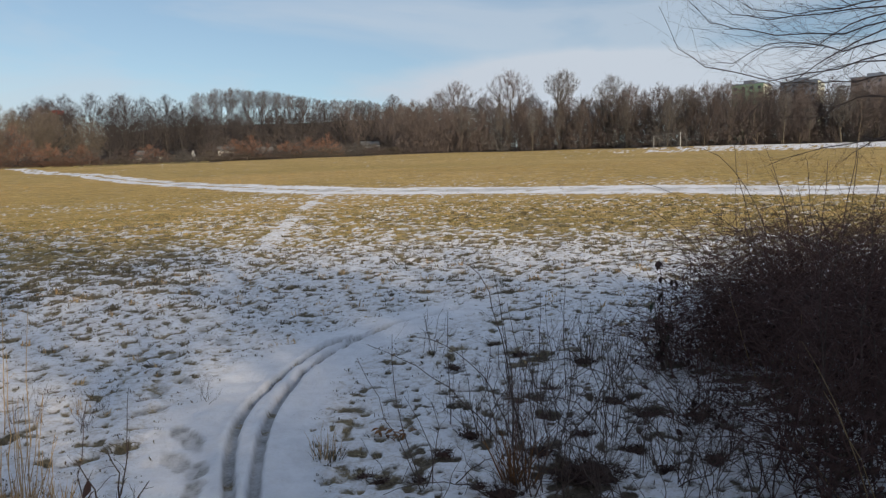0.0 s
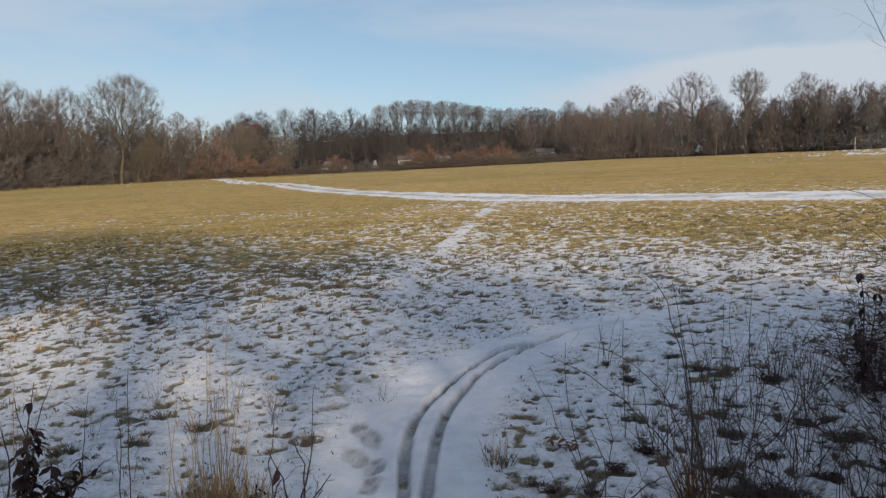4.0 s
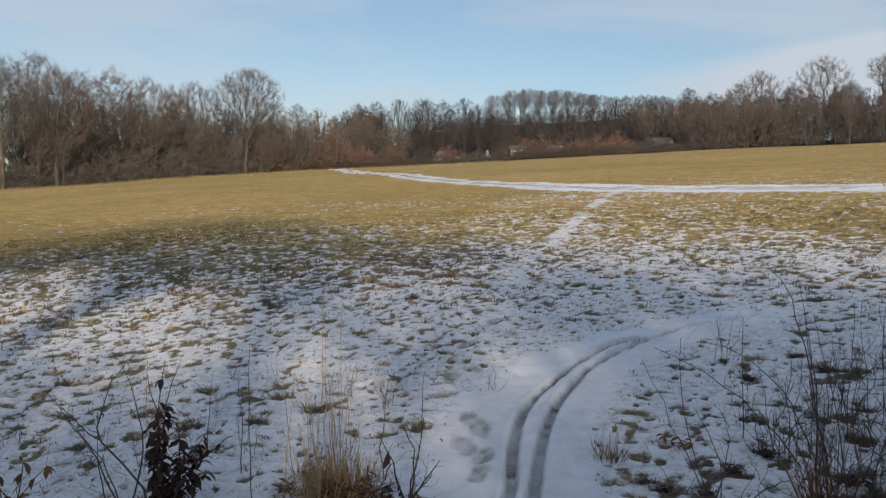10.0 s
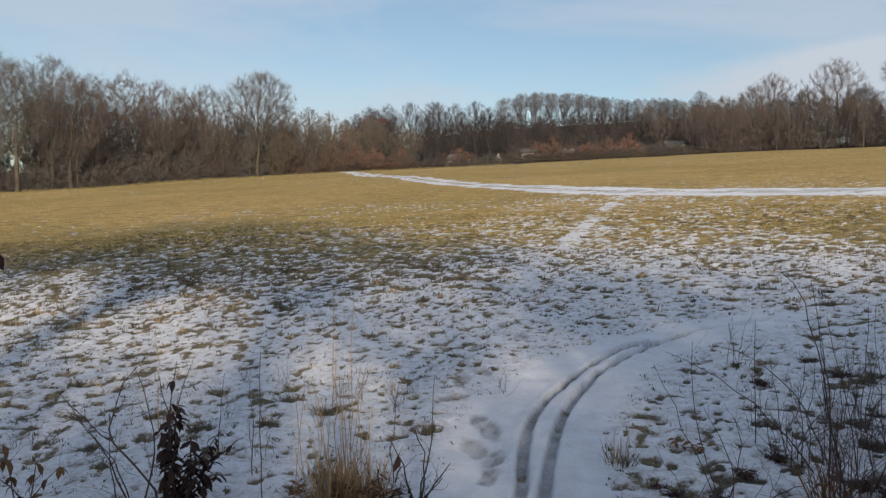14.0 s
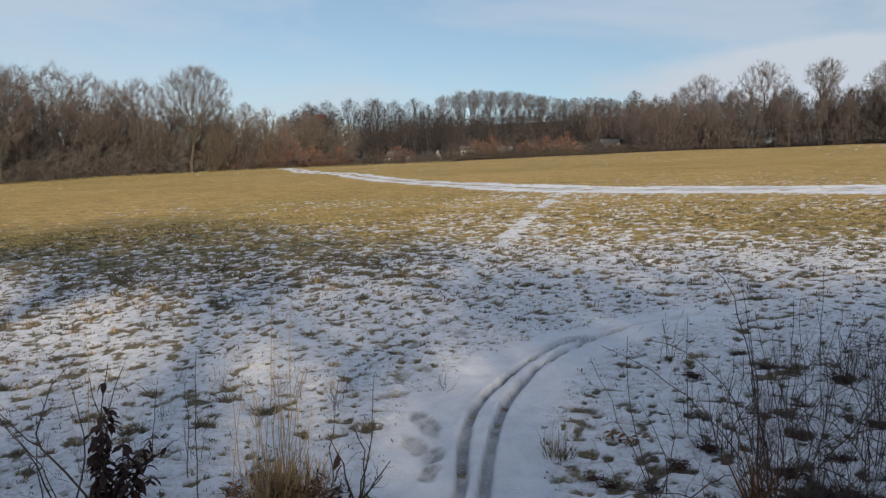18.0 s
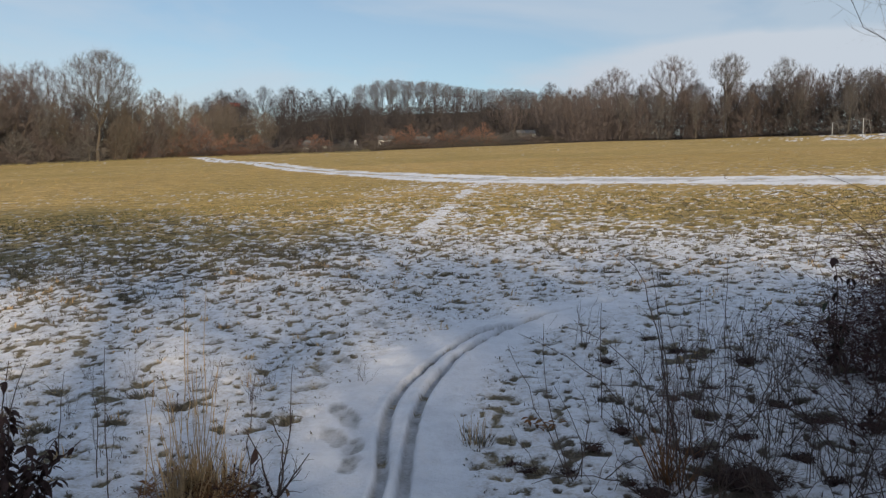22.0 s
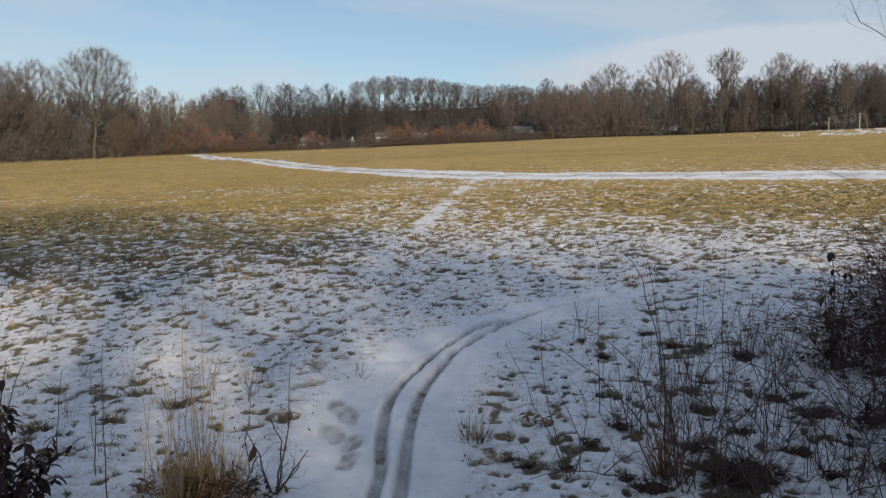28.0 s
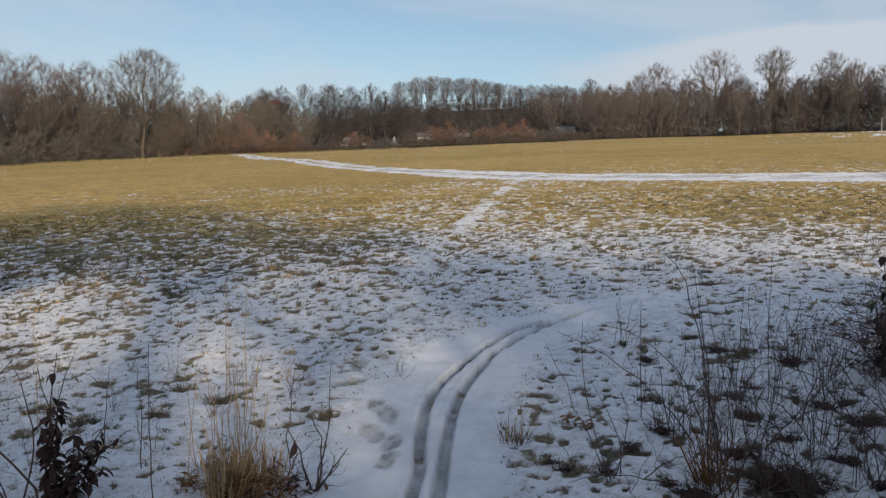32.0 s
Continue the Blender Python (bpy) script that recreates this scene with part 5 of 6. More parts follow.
lines = stems_of(ob, o, [(-3.3, 2.7, 0.62), (-3.2, 2.8, 0.52), (-3.36, 2.72, 0.45), (-3.1, 2.85, 0.5)], r2, M_STEM, 0.006, 0.002, 4, 0.12)
for pts in lines:
    for k in range(9):
        a = r2.uniform(0, 6.283)
        place_leaf(ob, r2.choice(TAN_LEAVES), pts[r2.randint(2, 7)], Vector((math.cos(a), math.sin(a), -0.7)), Vector((0, 0, 1)), r2.uniform(0.04, 0.07))
# hanging leaves at the edge of sight
ob, o = on_ground("young_beech", -2.05, 1.25, "young beech sapling holding brown leaves", "sapling")
lines = stems_of(ob, o, [(-1.90, 1.47, 1.70), (-2.05, 1.3, 1.95), (-1.96, 1.36, 1.45)], r2, M_STEM, 0.008, 0.002, 5, 0.12)
for px_, py_, pz_ in ((-1.885, 1.49, 1.665), (-1.875, 1.50, 1.64), (-1.89, 1.48, 1.65), (-1.90, 1.46, 1.69), (-1.90, 1.45, 1.62)):
    place_leaf(ob, r2.choice(LEAVES), Vector((px_, py_, pz_)) - o, Vector((0.35 + r2.gauss(0, 0.2), 0.3 + r2.gauss(0, 0.2), -0.75)), Vector((0.3, -0.6, 0.6)), r2.uniform(0.055, 0.085))

# thin shrubs by the tracks
SHRUBS = [
    (0.45, 3.91, [(0.25, 3.93, 1.47), (0.30, 3.92, 1.23), (0.38, 3.95, 0.9)], 0.0068, 4),
    (0.47, 3.89, [(0.32, 3.91, 1.31), (0.41, 3.90, 1.05), (0.55, 3.86, 0.86)], 0.0062, 5),
    (-0.12, 4.03, [(-0.44, 4.00, 1.02), (-0.26, 4.02, 1.14), (-0.20, 4.02, 0.82), (-0.06, 4.03, 0.79)], 0.0058, 1),
    (0.75, 4.95, [(0.65, 4.96, 1.27), (0.68, 4.96, 0.80), (0.79, 4.94, 0.90), (0.86, 4.98, 0.82)], 0.004, 3),
    (1.23, 5.46, [(1.11, 5.49, 1.04), (1.18, 5.47, 1.02), (1.28, 5.45, 1.01), (1.31, 5.44, 1.05), (1.22, 5.5, 0.92)], 0.004, 4),
    (0.66, 4.42, [(0.60, 4.42, 0.86), (0.74, 4.41, 0.95), (0.84, 4.40, 0.80)], 0.004, 5),
    (1.0, 4.62, [(0.93, 4.62, 0.92), (1.06, 4.6, 0.86)], 0.004, 4),
    (1.35, 4.2, [(1.28, 4.2, 0.88), (1.42, 4.2, 0.82)], 0.004, 5),
    (1.5, 5.1, [(1.44, 5.1, 1.0), (1.57, 5.1, 1.05), (1.5, 5.2, 0.9)], 0.004, 4),
    (0.15, 4.6, [(0.1, 4.6, 0.78), (0.22, 4.6, 0.74), (0.05, 4.62, 0.68)], 0.0035, 3),
    (1.6, 5.75, [(1.5, 5.8, 1.1), (1.62, 5.75, 1.2), (1.7, 5.7, 1.0)], 0.004, 6),
    (1.05, 3.6, [(0.95, 3.6, 0.66), (1.15, 3.55, 0.7)], 0.004, 4),
]
for x, y, tips, r0, tw in SHRUBS:
    ob, o = on_ground("bare_shrub", x, y, "thin bare shrub of dark upright shoots in the snow", "shrub", "thin shrubs in the snow")
    stems_of(ob, o, tips, r2, M_STEM, r0 * 0.62, 0.0011, tw + 2, 0.15, foot=0.04, bow=0.045, sub=2, start=0.3)
    low = Heap()
    for k in range(tw + 3):
        a = r2.uniform(0, 6.283)
        p0 = Vector((r2.gauss(0, 0.16), r2.gauss(0, 0.16), -0.02))
        low.tube(rise(p0, p0 + Vector((math.cos(a) * 0.22, math.sin(a) * 0.18, r2.uniform(0.08, 0.30))), r2, 0.012, 4), 0.0022, 0.0009, 3)
    tagged(part("brush", low.mesh("brush", M_STEM), ob), kind="stuff")
# long bent canes between the shrubs
for x, y, mid, tip in [(0.35, 4.51, (0.02, 4.53, 0.86), (-0.43, 4.51, 1.0)), (0.40, 4.69, (0.30, 4.70, 0.95), (-0.18, 4.70, 1.02)), (0.67, 4.46, (0.86, 4.42, 0.74), (1.14, 4.36, 1.01)),
                       (0.28, 3.86, (0.08, 3.87, 0.52), (-0.30, 3.86, 0.36)), (0.04, 4.04, (0.16, 4.04, 0.48), (0.30, 4.03, 0.52)), (0.38, 3.95, (0.31, 3.93, 1.5), (0.09, 3.93, 1.51)),
                       (0.95, 4.9, (1.02, 4.9, 1.0), (1.2, 4.9, 0.76)), (1.3, 4.5, (1.0, 4.45, 0.85), (0.72, 4.4, 0.56)), (0.9, 4.0, (0.7, 4.0, 0.72), (0.42, 4.1, 0.47)), (1.5, 4.6, (1.25, 4.5, 0.8), (1.0, 4.4, 0.62)),
                       (2.55, 5.60, (2.46, 5.60, 1.80), (1.27, 5.56, 2.00)), (2.45, 5.75, (1.71, 5.76, 2.03), (1.12, 5.69, 1.83)), (2.35, 5.90, (1.68, 5.80, 1.77), (1.48, 5.81, 1.63)), (2.80, 6.20, (2.41, 6.05, 2.32), (1.82, 5.93, 2.25)), (2.70, 6.00, (2.58, 5.87, 2.18), (2.25, 5.78, 1.69))]:
    ob, o = on_ground("bent_cane", x, y, "long thin bare cane bent over above the snow", "cane", "low arching canes")
    a, b, c = Vector((0, 0, -0.03)), Vector(mid) - o, Vector(tip) - o
    pts = [a * (1 - t) ** 2 + b * (2 * t * (1 - t)) + c * (t * t) + Vector((r2.gauss(0, 0.006), r2.gauss(0, 0.006), r2.gauss(0, 0.006))) * (0 < t < 1) for t in [i / 9 for i in range(10)]]
    h = Heap()
    twiggy(h, pts, 0.0042, 0.0013, r2, 4, 0.07, 0.0, 5, 1, 0.3)
    part("stem", h.mesh("bent_cane", M_STEM), ob)
# reddish brush in the middle of the shrubs
for x, y, hh in ((0.42, 4.10, 0.62), (0.36, 4.16, 0.52), (0.50, 4.06, 0.46), (0.30, 4.05, 0.40)):
    ob, o = on_ground("reddish_shrub", x, y, "shrub of fine reddish-brown upright twigs", "shrub", "thin shrubs in the snow")
    for k in range(3):
        p0 = Vector((r2.gauss(0, 0.06), r2.gauss(0, 0.06), -0.02))
        tip = p0 + Vector((r2.gauss(0, 0.07), r2.gauss(0, 0.07), hh * r2.uniform(0.75, 1.0)))
        h = Heap()
        twiggy(h, rise(p0, tip, r2, 0.012, 6, 0.03), 0.0022, 0.0008, r2, 20, 0.13, 0.0, 4, 5, 0.45)
        part("stem", h.mesh("reddish_stem", M_STEM_RED), ob)
# small twiggy sprouts between the shrubs
SPROUTS = []
for k in range(4):
    hp = Heap()
    for j in range(6):
        p0 = Vector((r2.gauss(0, 0.05), r2.gauss(0, 0.05), -0.02))
        tip = p0 + Vector((r2.gauss(0, 0.10), r2.gauss(0, 0.10), r2.uniform(0.18, 0.50)))
        twiggy(hp, rise(p0, tip, r2, 0.008, 5, 0.02), 0.0028, 0.001, r2, 6, 0.12, 0.0, 4, 2, 0.15)
    SPROUTS.append(hp.mesh("sprout_twigs", M_STEM))
for k in range(46):
    x, y = r2.uniform(-0.15, 1.95), r2.uniform(3.6, 6.6)
    if x < 0.25 + 0.22 * (y - 3.5) - 0.3 * r2.random() and r2.random() < 0.75:
        continue
    ob = new("twiggy_sprout", r2.choice(SPROUTS))
    ob.matrix_world = pose(x, y, ground_at(x, y), 0, 0, r2.uniform(0, 360)) @ Matrix.Scale(r2.uniform(0.6, 1.3), 4)
    tagged(ob, "small bare twiggy sprout poking out of the snow", "sprout", "small sprouts in the snow")
for k in range(22):
    x, y = r2.uniform(-4.6, -1.6), r2.uniform(3.3, 5.6)
    if abs(x + 1.94) < 0.25 and abs(y - 3.55) < 0.25:
        continue
    ob = new("twiggy_sprout", r2.choice(SPROUTS))
    ob.matrix_world = pose(x, y, ground_at(x, y), 0, 0, r2.uniform(0, 360)) @ Matrix.Scale(r2.uniform(0.35, 0.75), 4)
    tagged(ob, "small bare twiggy sprout poking out of the snow", "sprout", "small sprouts in the snow")
for x, y, k in ((4.4, 29.6, 1.1),):
    ob = new("twiggy_sprout", SPROUTS[0])
    ob.matrix_world = pose(x, y, ground_at(x, y), 0, 0, 40) @ Matrix.Scale(k, 4)
    tagged(ob, "small dark sprout standing beside the snowy track", "sprout", "small sprouts in the snow")
# thin canes arching low over the snow
for k in range(22):
    x, y = r2.uniform(0.75, 1.95), r2.uniform(3.45, 5.6)
    ob, o = on_ground("low_cane", x, y, "thin dark cane arching low over the snow", "cane", "low arching canes")
    a = r2.gauss(math.pi, 0.8)
    reach = r2.uniform(0.35, 0.85)
    e = Vector((math.cos(a) * reach, math.sin(a) * reach * 0.6, 0))
    e.z = ground_at(x + e.x, y + e.y) - o.z + r2.uniform(0.02, 0.25)
    h = Heap()
    twiggy(h, arc(Vector((0, 0, -0.02)), e, r2.uniform(0.10, 0.35), 8, r2, 0.012), 0.0030, 0.0012, r2, 5, 0.12, 0.0, 4, 1, 0.3)
    part("stem", h.mesh("low_cane", M_STEM), ob)
# rusty dead leaves caught in the shrubs
for x, y, z0 in ((0.42, 3.98, 0.62), (0.36, 4.02, 0.75)):
    ob, o = on_ground("dead_seed_head", x, y, "rusty dead foliage caught among bare shoots", "dead foliage", "dead foliage")
    tagged(part("tussock", grass_clump(int(90 + z0 * 10), 45, 0.40, 0.05, M_LEAF_TAN, "rusty_blades", 0.6, 0.003), ob), kind="stuff")

# dark heap of wet leaves, and small clumps of dead stalks and leaves between the shrubs
def dead_clump(x, y, radius, leaves, blades, label):
    ob, o = on_ground("dead_clump", x, y, label, "leaf heap", "dark dead clumps in the snow")
    lf = Heap()
    for k in range(leaves):
        a, q = r2.uniform(0, 6.283), math.sqrt(r2.random())
        p = Vector((math.cos(a) * q * radius, math.sin(a) * q * radius * 0.7, radius * 0.42 * (1 - q * q) * r2.random()))
        lf.leaf(p, Vector((r2.gauss(0, 1), r2.gauss(0, 1), r2.gauss(0.1, 0.5))), Vector((r2.gauss(0, 0.7), r2.gauss(0, 0.7), 1)), r2.uniform(0.012, 0.030), r2.uniform(0.005, 0.013), r2.uniform(0.2, 0.9))
    s0, rings = len(lf.v), 5
    for i in range(rings + 1):
        f = i / rings
        for j in range(16):
            a = 6.283 * j / 16
            q = radius * (0.18 + 0.66 * f) * r2.uniform(0.75, 1.15)
            lf.v.append(Vector((math.cos(a) * q, math.sin(a) * q * 0.7, radius * 0.30 * (1 - f * f) * r2.uniform(0.5, 1.2) - 0.012)))
    lf.f += [(s0 + i * 16 + j, s0 + (i + 1) * 16 + j, s0 + (i + 1) * 16 + (j + 1) % 16, s0 + i * 16 + (j + 1) % 16) for i in range(rings) for j in range(16)]
    lf.f.append(tuple(s0 + j for j in range(16)))
    tagged(part("litter", lf.mesh("clump_litter", M_LEAF_DRY), ob), kind="stuff")
    st = Heap()
    for k in range(blades):
        a, q = r2.uniform(0, 6.283), math.sqrt(r2.random())
        p = Vector((math.cos(a) * q * radius * 0.8, math.sin(a) * q * radius * 0.6, -0.01))
        d = Vector((math.cos(a) * 0.8 + r2.gauss(0, 0.5), math.sin(a) * 0.8 + r2.gauss(0, 0.5), r2.uniform(0.3, 1.3)))
        st.tube(bend_line(p, d, radius * r2.uniform(0.5, 1.6), 4, 0.25, -0.08, r2), 0.0017, 0.0007, 3)
    tagged(part("dead_grass", st.mesh("clump_grass", M_STEM), ob), kind="stuff")


dead_clump(0.76, 4.10, 0.22, 620, 160, "dark heap of wet rotten leaves under the shrubs")
for x, y, radius in [(0.85, 4.7, 0.085), (1.09, 4.41, 0.09), (1.15, 5.25, 0.09), (1.13, 6.27, 0.11), (0.08, 6.15, 0.08), (0.31, 3.92, 0.11), (-0.11, 4.15, 0.07), (0.0, 4.43, 0.06), (-0.42, 4.2, 0.05),
                     (-0.33, 4.14, 0.05), (0.17, 4.72, 0.09), (0.2, 4.0, 0.06), (1.59, 4.91, 0.16), (1.31, 4.98, 0.10), (1.2, 4.16, 0.06), (0.77, 5.56, 0.08), (0.45, 6.94, 0.09), (0.67, 6.58, 0.10), (0.55, 4.35, 0.09), (0.62, 5.05, 0.08), (1.5, 4.3, 0.12)]:
    dead_clump(x, y, radius, int(1100 * radius), int(800 * radius), "small dark clump of dead leaves and stalks in the snow")
for x, y in [(-0.38, 4.85), (-0.25, 4.77), (-0.3, 4.7)]:
    ob, o = on_ground("rusty_leaves", x, y, "few curled rusty leaves lying on the snow", "leaves", "dead foliage")
    for k in range(7):
        place_leaf(ob, r2.choice(TAN_LEAVES), Vector((r2.gauss(0, 0.03), r2.gauss(0, 0.025), 0.012 + 0.01 * r2.random())), Vector((r2.gauss(0, 1), r2.gauss(0, 1), r2.gauss(0.1, 0.3))), Vector((r2.gauss(0, 0.4), r2.gauss(0, 0.4), 1)), r2.uniform(0.035, 0.06))

# green-leaved tall weed in front of the brambles
ob, o = on_ground("tall_weed", 1.65, 5.95, "tall dark weed with limp dull green leaves", "weed")
lines = stems_of(ob, o, [(1.63, 5.96, 1.40), (1.57, 5.97, 1.18), (1.73, 5.93, 1.26), (1.66, 6.0, 1.1)], r2, M_STEM, 0.008, 0.002, 5, 0.14)
GREEN = leaf_mesh("weed_leaf", M_LEAF_GREEN, 1.0, 0.4, 0.5)
for pts in lines:
    for k in range(15):
        a = r2.uniform(0, 6.283)
        place_leaf(ob, r2.choice((GREEN, LEAVES[1], LEAVES[0])), pts[r2.randint(2, 7)], Vector((math.cos(a), math.sin(a), -0.6)), Vector((0, 0, 1)), r2.uniform(0.05, 0.09))

# brambles
def bramble(x, y, rx, ry, height, canes, seed, label, tangle=340):
    rng = random.Random(seed)
    ob, o = on_ground("bramble_bush", x, y, label, "bush", "brambles beside the viewpoint")
    for k in range(canes):
        a, q = rng.uniform(0, 6.283), math.sqrt(rng.random())
        p = Vector((math.cos(a) * q * rx, math.sin(a) * q * ry, 0))
        p.z = ground_at(x + p.x, y + p.y) - o.z - 0.03
        hgt = height * rng.uniform(0.55, 1.05)
        b = rng.uniform(0, 6.283)
        upright = rng.random() < 0.55
        e = p + Vector((math.cos(b) * (0.18 if upright else 0.6), math.sin(b) * (0.18 if upright else 0.5), hgt * (rng.uniform(0.8, 1.2) if upright else rng.uniform(0.35, 0.9))))
        h = Heap()
        twiggy(h, arc(p, e, hgt * (0.05 if upright else 0.42), 8, rng, 0.02), 0.0045, 0.0014, rng, 12, 0.26, 0.0, 4, 3, 0.1)
        part("cane", h.mesh("cane", M_BRAMBLE), ob)
    t = Heap()
    for k in range(tangle):
        p = Vector((rng.gauss(0, rx * 0.7), rng.gauss(0, ry * 0.7), height * 1.0 * rng.random() ** 0.9 + 0.02))
        d = Vector((rng.gauss(0, 1), rng.gauss(0, 1), rng.gauss(0.25, 0.6)))
        t.tube(bend_line(p, d, rng.uniform(0.15, 0.5), 4, 0.15, 0.0, rng), 0.0026, 0.0012, 3)
    tagged(part("tangle", t.mesh("bramble_tangle", M_BRAMBLE), ob), kind="stuff")
    lf = Heap()
    for k in range(int(tangle * 0.5)):
        p = Vector((rng.gauss(0, rx * 0.65), rng.gauss(0, ry * 0.65), height * 0.8 * rng.random() ** 1.3 + 0.02))
        lf.leaf(p, Vector((rng.gauss(0, 1), rng.gauss(0, 1), rng.gauss(-0.5, 0.5))), Vector((rng.gauss(0, 1), rng.gauss(0, 1), 1)), rng.uniform(0.03, 0.06), rng.uniform(0.015, 0.032), 0.4)
    tagged(part("withered_leaves", lf.mesh("bramble_leaves", M_LEAF_DRY), ob), kind="stuff")
    return ob


for x, y, rx, ry, hh, canes, sd, tangle in ((2.1, 4.15, 0.34, 0.45, 0.95, 26, 201, 450), (2.75, 4.3, 0.5, 0.7, 1.15, 30, 202, 420), (2.45, 5.05, 0.36, 0.45, 1.02, 30, 203, 560), (2.9, 5.9, 0.7, 0.6, 1.05, 36, 204, 760), (1.88, 3.75, 0.2, 0.3, 0.5, 10, 207, 180),
                                             (2.05, 3.3, 0.36, 0.4, 0.8, 12, 205, 120), (2.2, 5.95, 0.35, 0.35, 0.58, 22, 206, 420), (3.3, 5.0, 0.5, 0.6, 1.15, 28, 210, 520), (2.6, 3.4, 0.4, 0.4, 1.1, 18, 209, 300)):
    bramble(x, y, rx, ry, hh, canes, sd, "dark dense bramble bush with withered leaves", tangle)
bramble(1.74, 6.0, 0.26, 0.24, 0.46, 12, 208, "low dark bramble bush at the edge of the thicket", 150)
bramble(1.68, 4.7, 0.26, 0.30, 0.34, 8, 217, "low sparse bramble canes in the snow", 110)
for x, y, rr, hh, sd in ((2.75, 6.75, 0.5, 0.94, 211), (3.6, 6.3, 0.6, 1.05, 212), (2.35, 6.25, 0.32, 0.74, 213), (3.5, 7.3, 0.6, 0.9, 214), (3.0, 5.2, 0.4, 1.0, 215)):
    bramble(x, y, rr, rr, hh, 24, sd, "tall dark bramble bush matted with dead canes", 620)
# bare shrub standing up out of the brambles
ob, o = on_ground("thicket_shrub", 2.99, 6.74, "bare shrub with forked stems rising above the brambles", "shrub")
stems_of(ob, o, [(2.76, 6.84, 2.38), (2.82, 6.82, 2.14), (2.64, 6.89, 1.68), (2.54, 6.92, 2.37), (3.2, 6.6, 2.2), (3.4, 6.5, 2.4), (3.0, 6.7, 2.0), (3.6, 6.4, 2.1)], r2, M_STEM, 0.007, 0.0018, 6, 0.4, "stem", 0.10, 0.05)
# long shoots arching out of the brambles
ob, o = on_ground("arching_shoots", 1.85, 3.9, "long bare shoots arching out over the brambles", "shoots")
stems_of(ob, o, [(1.70, 3.7, 2.0), (1.78, 3.4, 2.02), (1.88, 3.4, 1.95), (1.75, 3.75, 1.8)], r2, M_STEM, 0.0046, 0.0013, 8, 0.26, "shoot", 0.09, 0.15)
# pale grass stalks beside the brambles
for x, y, tx, ty, tz in ((1.86, 3.3, 1.59, 3.48, 1.19), (1.88, 3.28, 1.66, 3.42, 0.98), (1.92, 3.69, 1.70, 3.80, 0.68), (2.81, 5.22, 2.74, 5.26, 1.45), (2.25, 5.05, 2.29, 5.03, 1.16), (2.16, 5.29, 1.95, 5.37, 1.25)):
    ob, o = on_ground("pale_stalk", x, y, "long pale leaning grass stalk", "stalk", "dry stalks")
    h = Heap()
    h.tube(rise(Vector((0, 0, -0.02)), Vector((tx, ty, tz)) - o, r2, 0.004, 7, 0.03), 0.003, 0.001, 4)
    part("stem", h.mesh("stem", M_STRAW), ob)

# tree whose low limbs hang in from the side
ob, o = on_ground("overhanging_tree", 2.1, 1.25, "bare tree with thin low limbs hanging over the brambles", "tree")
hp = Heap()
hp.tube(rise(Vector((0, 0, -0.2)), Vector((0.35, -0.1, 4.6)), r2, 0.03, 9), 0.11, 0.05, 10)
part("trunk", hp.mesh("overhang_trunk", M_BARK), ob)
UPPER_BOUGHS = [
    [(1.24, 2.23, 2.20), (1.17, 2.36, 2.18), (1.03, 2.51, 2.17), (0.87, 2.65, 2.24), (0.81, 2.75, 2.32), (0.77, 2.85, 2.49)],
    [(1.24, 2.23, 2.29), (1.18, 2.35, 2.28), (1.04, 2.50, 2.31), (0.95, 2.62, 2.36), (0.91, 2.72, 2.40), (0.84, 2.83, 2.53)],
    [(1.24, 2.23, 2.27), (1.17, 2.38, 2.23), (1.12, 2.51, 2.18), (1.08, 2.64, 2.15), (1.04, 2.76, 2.06)],
    [(1.24, 2.23, 2.08), (1.24, 2.38, 2.10), (1.20, 2.55, 2.06), (1.09, 2.74, 2.08)],
    [(1.23, 2.23, 2.33), (1.13, 2.40, 2.35), (1.04, 2.55, 2.37), (0.97, 2.68, 2.42), (0.92, 2.80, 2.51)],
    [(1.24, 2.23, 2.18), (1.21, 2.40, 2.20), (1.18, 2.56, 2.19), (1.10, 2.74, 2.15)],
]
LOWER_BOUGHS = [
    [(1.24, 2.23, 2.24), (1.18, 2.35, 2.23), (1.12, 2.47, 2.28), (1.05, 2.58, 2.30), (0.98, 2.70, 2.26), (0.94, 2.80, 2.28)],
    [(1.23, 2.23, 2.35), (1.18, 2.37, 2.36), (1.11, 2.52, 2.38), (1.03, 2.66, 2.43), (0.97, 2.78, 2.52)],
    [(1.24, 2.23, 2.14), (1.22, 2.35, 2.14), (1.17, 2.49, 2.16), (1.12, 2.62, 2.18), (1.06, 2.75, 2.24)],
    [(1.23, 2.23, 2.31), (1.20, 2.36, 2.31), (1.16, 2.49, 2.27), (1.08, 2.64, 2.30), (1.04, 2.76, 2.26)],
    [(1.24, 2.23, 1.96), (1.21, 2.39, 1.96), (1.17, 2.56, 1.95), (1.12, 2.73, 1.92)],
    [(1.24, 2.23, 1.97), (1.29, 2.43, 1.96), (1.32, 2.64, 1.92)],
]
for i, limb in enumerate(UPPER_BOUGHS + LOWER_BOUGHS):
    z0 = limb[0][2]
    line = [Vector((2.12, 1.24, z0 - 0.15)), Vector((1.75, 1.6, z0 + 0.05))] + [Vector(p) for p in limb]
    fine = []
    for a, b in zip(line[:-1], line[1:]):
        fine += [a.lerp(b, 0.0) - o, a.lerp(b, 0.5) - o + Vector((0, 0, 0.004))]
    fine.append(line[-1] - o)
    h = Heap()
    twiggy(h, fine, 0.0029, 0.0007, r2, 14 if i in (0, 3) else 24, 0.22, -0.02, 6, 4, 0.3, 0.45, 6, (8, 30))
    part("limb", h.mesh("limb", M_STEM), ob)

